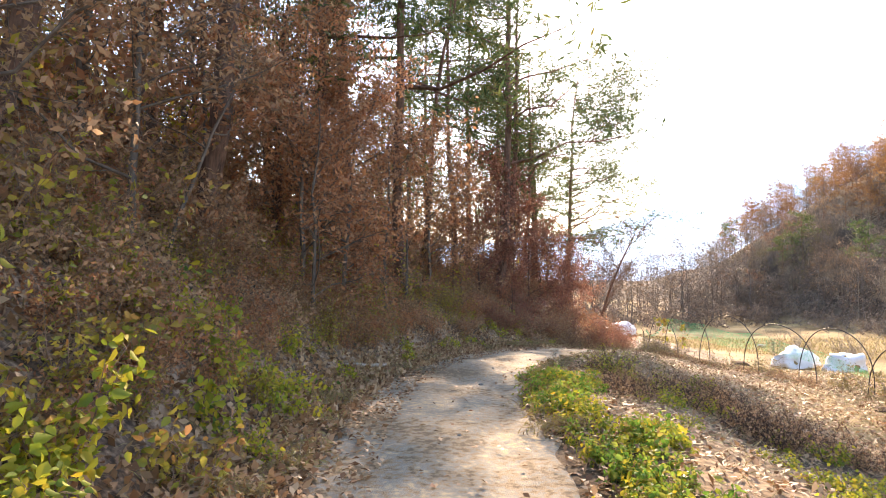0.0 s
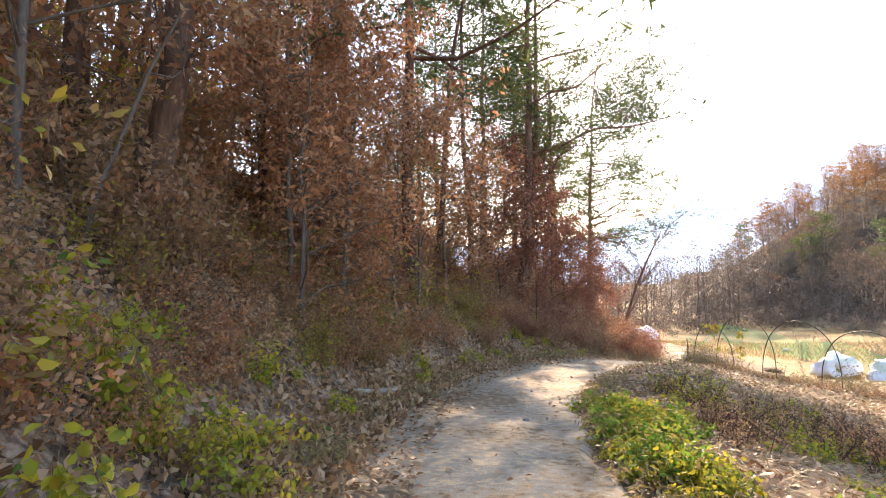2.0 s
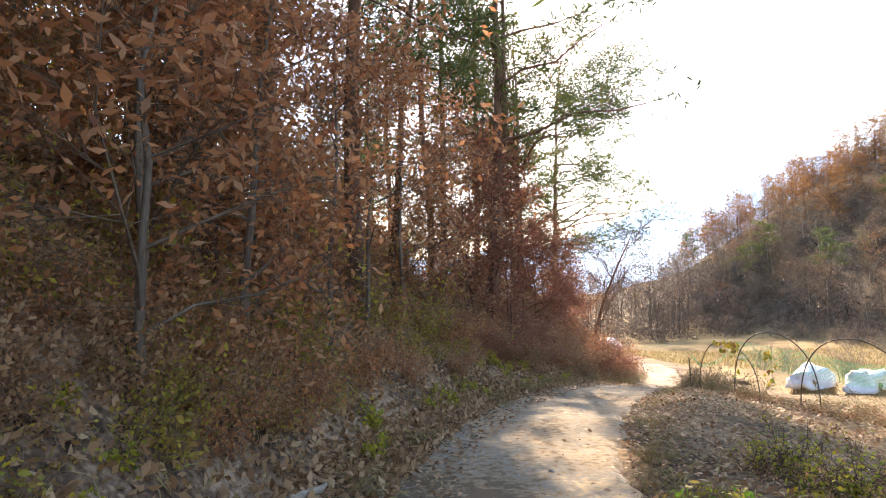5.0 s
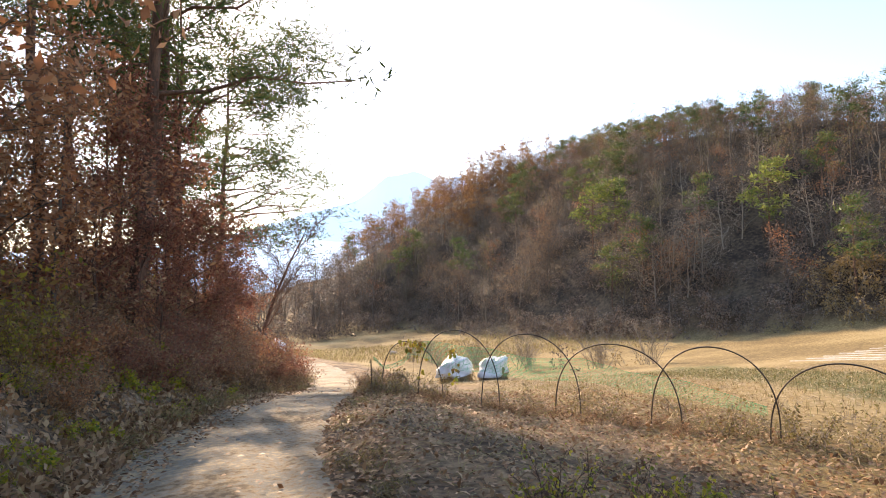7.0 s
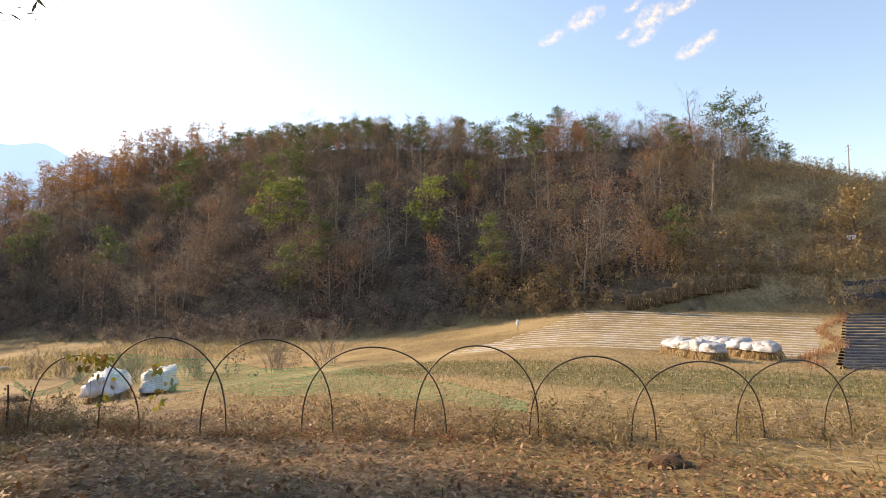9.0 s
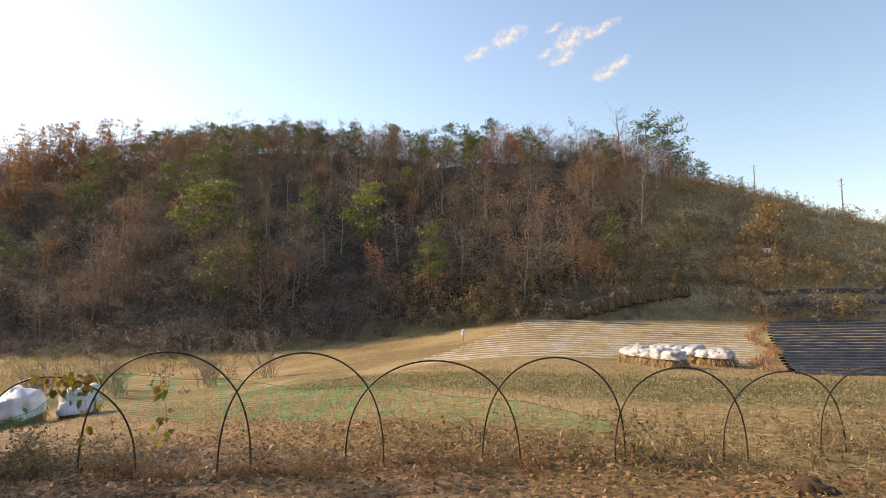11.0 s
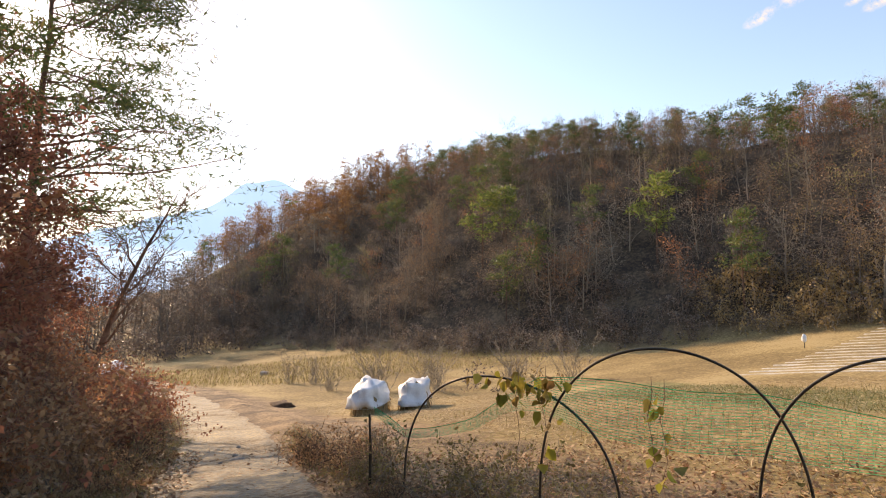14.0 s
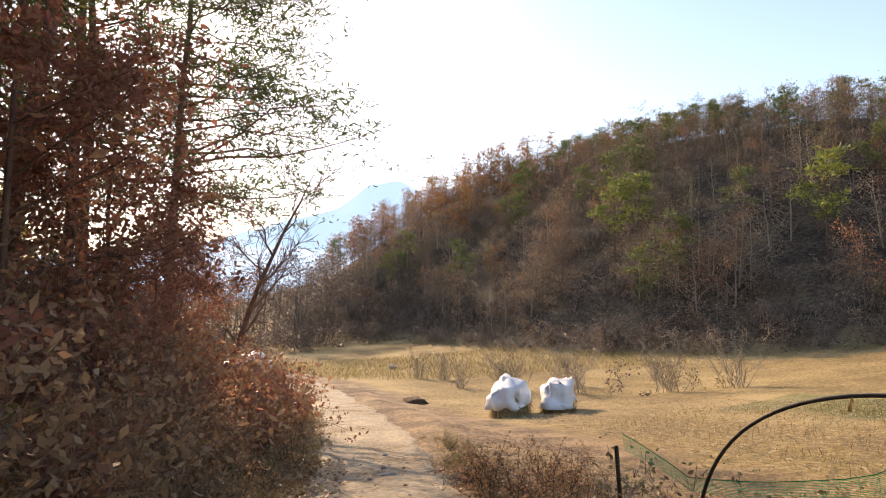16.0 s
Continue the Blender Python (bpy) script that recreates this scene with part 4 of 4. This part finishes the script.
plant("bare_tree", "tall leafless tree rising above the hillside wood", "bare tree", make_broadleaf(90, 12, 0.16, M_TAN, M_BARKGREY, 0, 0.2, 16, 0.3, 0.4, 0.9, twigs=6, forks=2, sides=3), 97, 1.5, 1.15, 0)

# ---- hoops and net beside the field ----
M_HOOP = mottled("weathered steel hoop", (0.05, 0.042, 0.036), (0.15, 0.125, 0.10), 3, 25, 0.45, 0.2, metal=0.4)
M_BALE = mottled("white plastic wrap", (0.6, 0.6, 0.62), (0.8, 0.8, 0.8), 2, 14, 0.35, 0.6)
M_SILVER = mottled("greyish plastic film", (0.3, 0.3, 0.31), (0.58, 0.58, 0.58), 1.5, 12, 0.3, 0.6)
M_STRAWSTACK = mottled("stacked straw", (0.16, 0.10, 0.05), (0.38, 0.27, 0.13), 5, 40, 0.95, 0.9, stretch=(1, 1, 0.3))
M_STALK = mottled("stacked dark stalks", (0.06, 0.04, 0.025), (0.2, 0.13, 0.07), 4, 30, 0.95, 0.9, stretch=(1, 1, 0.2))
M_STAKE = mottled("old wooden stake", (0.05, 0.04, 0.03), (0.14, 0.11, 0.08), 5, 30)
M_NET = leafy("green plastic net", [(0.04, 0.42, 0.19), (0.07, 0.55, 0.27)], 0.65)
M_BLACKFILM = mottled("black mulch film", (0.04, 0.04, 0.043), (0.1, 0.098, 0.1), 1, 8, 0.7, 0.4)
M_PALEFILM = mottled("dusty pale mulch film", (0.36, 0.29, 0.2), (0.7, 0.66, 0.6), 1, 6, 0.4, 0.4)
M_CONCRETE = mottled("grey concrete pole", (0.25, 0.24, 0.23), (0.4, 0.39, 0.37), 3, 25)
M_BRANCH = mottled("weathered fallen branch", (0.2, 0.16, 0.12), (0.42, 0.36, 0.29), 4, 25)
M_SOIL = mottled("turned dark soil", (0.05, 0.03, 0.02), (0.14, 0.085, 0.055), 4, 20, 0.95, 0.8)
M_STONE = mottled("grey field stone", (0.16, 0.15, 0.14), (0.34, 0.32, 0.29), 5, 30, 0.9, 0.5)

def make_hoop(width, height, skew=0.0, r=0.0118):
    """One bent rod in the xz plane, straight legs and a round top."""
    t = np.linspace(0, 1, 45)
    a = math.pi * (1 - t)
    px = np.cos(a) * width / 2
    pz = height * np.abs(np.sin(a)) ** 0.7
    px = px + skew * pz
    pts = np.stack([px, 0.02 * np.sin(t * 9), pz - 0.08], 1)
    return mesh_of("garden_hoop", *rod(pts, r), M_HOOP, True)


HOOPS = [(20.04, 17.54, 1.38), (18.26, 16.16, 1.6), (16.55, 14.55, 1.6), (15.03, 12.78, 1.46), (13.28, 11.42, 1.42), (11.55, 9.73, 1.34), (10.08, 8.1, 1.28), (8.54, 6.7, 1.32), (7.15, 5.4, 1.25), (5.85, 4.1, 1.25), (4.55, 2.8, 1.2)]
for k, (y0, y1, h) in enumerate(HOOPS):
    ym = (y0 + y1) / 2
    xm, span = (hoop_x(y0) + hoop_x(y1)) / 2, math.hypot(y1 - y0, hoop_x(y1) - hoop_x(y0))
    foot = min(at(hoop_x(y0), y0), at(hoop_x(y1), y1))
    ob = new("garden_hoop", make_hoop(span, h, R.normal(0, 0.02)))
    tagged(ob, "low dark metal hoop wound with vine leaves" if k == 0 else "bent dark metal hoop stuck in the ground at the field's edge", "garden hoop", "hoops along the field")
    ob.matrix_world = pose(xm, ym, foot + 0.03, 0, R.normal(0, 1.5), math.degrees(math.atan2(y1 - y0, hoop_x(y1) - hoop_x(y0))))
stake = new("stake", mesh_of("stake", *rod([(0, 0, -0.15), (0.01, 0, 0.45), (-0.005, 0.01, 0.82)], [0.018, 0.017, 0.014]), M_STAKE, True))
tagged(stake, "thin dark stake at the end of the green net", "stake")
stake.matrix_world = pose(7.44, 20.63, at(7.44, 20.63))

NET_Y = [20.63, 20.1, 19.1, 18.3, 17.5, 16.5, 15.6, 14.6, 13.7, 12.73, 11.7, 10.6, 9.5]
NET_TOP = [0.86, 0.6, 0.75, 1.18, 1.22, 1.2, 1.02, 1.05, 0.8, 0.75, 0.5, 0.3, 0.2]


def net_point(y, f):
    x = np.interp(y, HOOP_Y, HOOP_X) + 0.06
    top = np.interp(-np.asarray(y), [-c for c in NET_Y], NET_TOP)
    g = land(x, y)
    low = top * np.interp(y, [11.6, 12.7, 17.8, 18.6, 20.6], [0.7, 0.62, 0.58, 0.84, 0.86])
    return np.stack([x + 0.03 * np.sin(y * 5) * (1 - f), y, g + 0.03 + low + (top - low) * f], -1)


net = thing("garden_net", "sagging green plastic net hung along the hoops", "net")


def net_panel(y0, y1):
    ribbons = []
    ys = np.linspace(y0, y1, max(3, int((y1 - y0) / 0.12)))
    for f in np.linspace(0.0, 1, 4 + int(15 * np.interp(-(y0 + y1) / 2, [-c for c in NET_Y], NET_TOP) / 1.1)):
        p, w = net_point(ys, f), 0.0042 if 14.5 < y0 < 18 else 0.0028
        ribbons.append(np.stack([p[:-1], p[1:], p[1:] + [0, 0, w], p[:-1] + [0, 0, w]], 1))
    fr = np.linspace(0, 1, 9)
    for y in np.arange(y0, y1, 0.09):
        p = np.concatenate([net_point(np.array([y]), f) for f in fr])
        ribbons.append(np.stack([p[:-1], p[1:], p[1:] + [0, 0.0022, 0], p[:-1] + [0, 0.0022, 0]], 1))
    rv = np.concatenate(ribbons).reshape(-1, 3)
    return mesh_of("net_panel", rv, np.arange(len(rv)).reshape(-1, 4), M_NET)


for y1, y0 in zip([20.63, 18.14, 16.5, 14.82, 13.0], [18.14, 16.5, 14.82, 13.0, 11.6]):
    part_data("net_panel", net_panel(y0, y1), net)
cy = np.linspace(11.6, 20.63, 70)
cp = net_point(cy, 1.0)
part_data("top_cord", mesh_of("top_cord", *rod(cp, 0.0032, 5), M_NET, True), net, "green edge cord")
vr = np.random.default_rng(5)
vp = []
for k in range(46):
    vp.append((hoop_x(18.5) + vr.normal(0, 0.08), vr.normal(18.45, 0.28), at(hoop_x(18.5), 18.5) + 1.26 - abs(vr.normal(0, 0.18))))
for k in range(26):
    yy = (17.2, 18.2, 17.3)[k % 3] + vr.normal(0, 0.05)
    vp.append((hoop_x(yy) + vr.normal(0, 0.04), yy, at(hoop_x(yy), yy) + vr.uniform(0.4, 1.15)))
vine = thing("vine", "withered vine with yellow-green leaves hanging on a hoop", "vine")
part_data("foliage", mesh_of("vine_leaf", *leaves(vr, np.array(vp), 0.12, 0.85, 0.9, 0.3, full=True), M_MIXED), vine)
vs = []
for yy in (17.2, 18.2, 17.3, 18.5):
    zz = at(hoop_x(yy), yy)
    for k in range(6):
        vs.append((hoop_x(yy), yy + 0.03 * math.sin(k * 2), zz + 0.3 + 0.17 * k, 0.003, hoop_x(yy), yy + 0.03 * math.sin(k * 2 + 2), zz + 0.47 + 0.17 * k, 0.003))
part_data("tendril", mesh_of("tendril", *tubes(vs, 4), M_TWIG), vine)


# ---- heaps and small things on the field ----
def lumpy(name, sx, sy, sz, mat, seed, amount=0.2, segs=30, flat=-0.05, box=0.75):
    """A sagging heap with creases."""
    bm = bmesh.new()
    bmesh.ops.create_uvsphere(bm, u_segments=segs, v_segments=segs // 2, radius=1.0)
    for v in bm.verts:
        c = v.co.copy()
        sq = Vector((math.copysign(abs(c.x) ** box, c.x), math.copysign(abs(c.y) ** box, c.y), math.copysign(abs(c.z) ** min(1.0, box + 0.25), c.z)))
        n = noise.fractal(c * 1.8 + Vector((seed, 0, 0)), 0.8, 2.0, 4)
        crease = abs(noise.noise(c * 5 + Vector((0, seed, 0)))) * 0.5
        sq *= 1 + amount * (n - crease)
        v.co = Vector((sq.x * sx, sq.y * sy, max(sq.z, flat) * sz))
    for f in bm.faces:
        f.smooth = True
    me = bpy.data.meshes.new(name)
    bm.to_mesh(me)
    bm.free()
    me.materials.append(mat)
    return me


def straw_fringe(seed, sx, sy, h, n=260):
    rng = np.random.default_rng(seed)
    a = rng.uniform(0, 2 * math.pi, n)
    ca, sa = np.cos(a), np.sin(a)
    pos = np.stack([np.sign(ca) * np.abs(ca) ** 0.75 * sx, np.sign(sa) * np.abs(sa) ** 0.75 * sy, rng.uniform(0.0, h, n)], 1)
    way = np.stack([ca * 0.3, sa * 0.3, -np.ones(n)], 1)
    return mesh_of("straw", *leaves(rng, pos, 0.45, 0.09, 0.8, 0.1, way), M_STRAW)


def heap(x, y, sx, sy, sz, turn, seed, mat, label, group, lift=0.5):
    ob = thing("straw_heap", label, "straw heap", pose(x, y, at(x, y) - 0.05, 0, 0, turn), group)
    cover = part_data("plastic_cover", lumpy("cover", sx, sy, sz - lift, mat, seed, 0.3, box=0.7), ob, "creased pale plastic sheet")
    cover.location.z = lift
    part_data("straw_body", lumpy("straw_body", sx * 0.93, sy * 0.93, sz * 0.9, M_STRAWSTACK, seed + 3, 0.06), ob)
    part_data("straw_fringe", straw_fringe(seed, sx * 0.95, sy * 0.95, lift + 0.15), ob)
    return ob


HEAPS = "wrapped heaps on the field"
heap(23.4, 36.9, 2.1, 0.8, 1.75, 32, 1, M_BALE, "heap of straw under creased white plastic sheet", HEAPS, 0.62)
heap(26.3, 36.4, 2.1, 0.8, 1.7, 34, 2, M_BALE, "heap of straw under creased white plastic sheet", HEAPS, 0.58)
heap(16.0, 50.5, 1.6, 0.9, 1.1, 20, 3, M_BALE, "white covered heap beyond the bend", "", 0.15)
ROWS_OF = "bundles in two rows on the upper field"
for k in range(5):
    heap(34.9 - 0.85 * k, 8.2 - 0.42 * k, 0.62, 0.58, 0.95 + 0.1 * (k % 2), 25 + 12 * (k % 3), 10 + k, M_SILVER, "straw bundle under grey plastic film", ROWS_OF, 0.5)
for k in range(6):
    heap(37.0 - 0.74 * k, 6.3 - 0.5 * k, 0.62, 0.58, 0.95 + 0.08 * (k % 2), 30 + 14 * (k % 3), 20 + k, M_SILVER, "straw bundle under grey plastic film", ROWS_OF, 0.5)


def mound(name, label, category, x, y, sx, sy, sz, seed, mat, amount=0.35):
    ob = new(name, lumpy(name, sx, sy, sz, mat, seed, amount, 18))
    tagged(ob, label, category)
    ob.matrix_world = pose(x, y, at(x, y) - 0.02, 0, 0, seed * 40)
    return ob


mound("soil_heap", "small heap of dark soil and stalks on the field", "soil heap", 24.2, 45.5, 0.9, 0.6, 0.4, 2, M_SOIL)
mound("stone", "single stone at the far edge of the field", "stone", 41.0, 72.0, 0.6, 0.5, 0.45, 3, M_STONE)
mound("stone", "flat stone lying in the track", "stone", 8.9, 25.8, 0.2, 0.12, 0.06, 4, M_STONE)
for k, (x, y, s) in enumerate([(0.46, 8.48, 0.045), (-0.71, 6.13, 0.03), (0.87, 10.86, 0.04), (0.01, 5.17, 0.03), (2.38, 15.45, 0.04), (5.40, 20.60, 0.05), (9.25, 26.42, 0.07), (8.42, 25.56, 0.05), (10.10, 27.66, 0.06)]):
    mound("stone", "small pale stone on the road", "stone", x, y, s, s * 0.8, s * 0.6 + 0.03, 5 + k, M_STONE, 0.2)
mound("grass_clump", "clump of dead brown grass on the verge", "grass clump", 8.0, 9.6, 0.3, 0.22, 0.13, 8, M_SOIL)

# fallen branch at the road's left edge, a bare stick in the weeds
bp = [(-1.87, 9.2), (-1.68, 9.45), (-1.52, 9.6), (-1.38, 9.82), (-1.28, 10.05), (-1.24, 10.2)]
bs = [(x, y, at(x, y) + 0.045 + 0.015 * (k % 2)) for k, (x, y) in enumerate(bp)]
tagged(new("fallen_branch", mesh_of("fallen_branch", *rod(bs, [0.02, 0.032, 0.04, 0.038, 0.034, 0.022]), M_BRANCH, True)), "pale weathered branch lying at the road's edge", "branch")
zs = at(3.0, 8.15)
tagged(new("stick", mesh_of("stick", *rod([(3.0, 8.15, zs - 0.05), (3.03, 8.17, zs + 0.25), (3.12, 8.22, zs + 0.45)], [0.012, 0.012, 0.008]), M_TWIGPALE, True)), "bare pale stick standing in the verge", "stick")


# mulch rows on the upper fields
def film_row(x0, y0, x1, y1, mat, width=0.45, height=0.16):
    n = max(4, int(math.hypot(x1 - x0, y1 - y0) / 1.2))
    t = np.linspace(0, 1, n)
    x, y = x0 + (x1 - x0) * t, y0 + (y1 - y0) * t
    w = np.array([y1 - y0, -(x1 - x0)]) / math.hypot(x1 - x0, y1 - y0)
    prof = [(-width / 2, -0.03), (-width / 3, height * 0.8), (0, height), (width / 3, height * 0.8), (width / 2, -0.03)]
    jit = 0.05 * waves(x, y, 1.5, 3)
    p = np.stack([np.stack([x + w[0] * (o + jit), y + w[1] * (o + jit), land(x + w[0] * o, y + w[1] * o) + h], 1) for o, h in prof], 1)
    ij = np.arange(n * 5).reshape(n, 5)
    f = np.stack([ij[:-1, :-1], ij[:-1, 1:], ij[1:, 1:], ij[1:, :-1]], -1).reshape(-1, 4)
    return mesh_of("mulch_row", p.reshape(-1, 3), f, mat, True)


for k in range(22):
    x = 29.5 + 1.9 * k
    ye = np.interp(x, [30, 71], [1.6, -10.6])
    tagged(new("mulch_film", film_row(x, ye, x + 4.5, ye - 22, M_BLACKFILM, 0.7)), "long row of black mulch film on the upper field", "mulch film", "black rows")
for k in range(17):
    x = 36 + 1.55 * k
    ys = np.interp(x, [30, 71], [2.6, -8.6])
    tagged(new("mulch_film", film_row(x, ys, x + 3.5, min(ys + 22, 27), M_PALEFILM, 0.24, 0.05)), "flattened pale mulch row on the stubble field", "mulch film", "pale rows")
dt = R.uniform(0, 1, 1500)
dx_, dy_ = 30 + 41 * dt + R.normal(0, 0.25, 1500), 2.4 - 12.2 * dt + R.normal(0, 0.25, 1500) + np.sin(dt * 14) * 0.7
scatter_leaves("ditch_grass", "dark dry growth along the furrow between the fields", 12, dx_, dy_, 0.28, M_BROWN, 0.3, 0.0, -1.1, 0.4, category="dry grass", flat=False)

# stacked stalks along the upper edge, small white things
wx = np.linspace(0, 1, 9)
for a, b in zip(wx[:-1], wx[1:]):
    m = (a + b) / 2
    x, y = 65.4 + 3.4 * m, 11.0 - 13.0 * m
    ob = thing("stalk_stack", "long low stack of dry brown stalks at the field's edge", "stalk stack", pose(x, y, at(x, y) - 0.1, 0, 0, 106), "stacks at the field's edge")
    part_data("stack_body", lumpy("stack_body", 1.2, 0.7, 1.75 - 0.5 * m, M_STALK, 40 + 9 * a, 0.05, box=0.3), ob)
    part_data("stalk_fringe", straw_fringe(60 + int(9 * a), 1.1, 0.72, 1.5, 160), ob)
mark = thing("bag_on_stake", "small white bag on a stake in the field", "marker", pose(54.0, 21.0, at(54.0, 21.0)))
part_data("bag", lumpy("bag", 0.2, 0.18, 0.32, M_BALE, 6, 0.2, 16, -1.0), mark).location.z = 0.75
part_data("stake", mesh_of("stake", *tubes([(0, 0, -0.1, 0.03, 0, 0, 0.7, 0.03)], 6), M_STAKE), mark)
sign = thing("signboard", "small white board on a post beside the tan tree", "sign", pose(76.5, -13.2, at(76.5, -13.2), 0, 0, 80))
bm = bmesh.new()
bmesh.ops.create_cube(bm, size=1.0)
bmesh.ops.scale(bm, vec=(0.9, 0.06, 0.5), verts=bm.verts)
bmesh.ops.bevel(bm, geom=bm.edges[:], offset=0.02, segments=2, affect="EDGES")
part("board", bm, M_BALE, sign).location.z = 1.35
part_data("post", mesh_of("post", *tubes([(0, 0.06, -0.2, 0.05, 0, 0.06, 1.5, 0.05)], 8), M_STAKE), sign)
for x, y, h in ((119, -41, 8.5), (141, -33, 9.0)):
    ob = thing("utility_pole", "grey concrete utility pole on the bare ridge", "utility pole", pose(x, y, at(x, y) - 0.3, 0, 0, 15), "poles on the ridge")
    part_data("pole", mesh_of("pole", *tubes([(0, 0, 0, 0.16, 0, 0, h, 0.1)], 10), M_CONCRETE, True), ob)
    for z in (h - 0.4, h - 1.3):
        arm = part_data("crossarm", mesh_of("crossarm", *tubes([(-0.9, 0.12, z, 0.06, 0.9, 0.12, z, 0.06)], 6), M_CONCRETE), ob)
        for o in (-0.8, 0.0, 0.8):
            part_data("insulator", mesh_of("insulator", *tubes([(o, 0.12, z + 0.05, 0.05, o, 0.12, z + 0.25, 0.04)], 6), M_BALE), arm)

# small fair-weather clouds: flat cards, their sunlit white painted as emission
M_CLOUD, cn, cl, cb = material("cloud", 1.0)
tc = cn.new("ShaderNodeTexCoord")
gr = cn.new("ShaderNodeTexGradient")
gr.gradient_type = "SPHERICAL"
mp = cn.new("ShaderNodeMapping")
mp.inputs["Location"].default_value, mp.inputs["Scale"].default_value = (-1, -1, -1), (2, 2, 2)
cl.new(tc.outputs["Generated"], mp.inputs["Vector"])
cl.new(mp.outputs["Vector"], gr.inputs["Vector"])
cz = noise_node(cn, cl, 0.05, 8, 0.65)
cmul = cn.new("ShaderNodeMath")
cmul.operation = "MULTIPLY"
cl.new(gr.outputs["Fac"], cmul.inputs[0])
cnr = ramp_node(cn, [(0.38, (0.05, 0.05, 0.05)), (0.66, (1, 1, 1))])
cl.new(cz.outputs["Fac"], cnr.inputs["Fac"])
cl.new(cnr.outputs["Color"], cmul.inputs[1])
cr = ramp_node(cn, [(0.06, (0, 0, 0)), (0.75, (1, 1, 1))])
cl.new(cmul.outputs[0], cr.inputs["Fac"])
ct, ce, cmx = cn.new("ShaderNodeBsdfTransparent"), cn.new("ShaderNodeEmission"), cn.new("ShaderNodeMixShader")
ce.inputs["Color"].default_value, ce.inputs["Strength"].default_value = (1, 0.99, 0.97, 1), 0.5
cl.new(cr.outputs["Color"], cmx.inputs[0])
cl.new(ct.outputs[0], cmx.inputs[1])
cl.new(ce.outputs[0], cmx.inputs[2])
cl.new(cmx.outputs[0], cn["Material Output"].inputs["Surface"])
for az, el, w, h in ((84.8, 25.9, 90, 48), (81.6, 24.5, 62, 30), (91.2, 25.3, 84, 60), (94.2, 25.9, 90, 28), (90.5, 23.7, 66, 30), (94.9, 22.1, 84, 36), (96.2, 22.9, 40, 26), (88.6, 24.2, 36, 22), (89.5, 26.4, 40, 20)):
    d = 1500
    c = Vector((math.sin(radians(az)) * math.cos(radians(el)), math.cos(radians(az)) * math.cos(radians(el)), math.sin(radians(el)))) * d
    bm = bmesh.new()
    bmesh.ops.create_grid(bm, x_segments=2, y_segments=2, size=1.0)
    bmesh.ops.scale(bm, vec=(w * 0.75, h * 0.6, 1), verts=bm.verts)
    me = bpy.data.meshes.new("cloud")
    bm.to_mesh(me)
    bm.free()
    me.materials.append(M_CLOUD)
    ob = tagged(new("cloud", me), "small white fair-weather cloud", "cloud", kind="structure")
    ob.matrix_world = look(c, (0, 0, 0), -20)
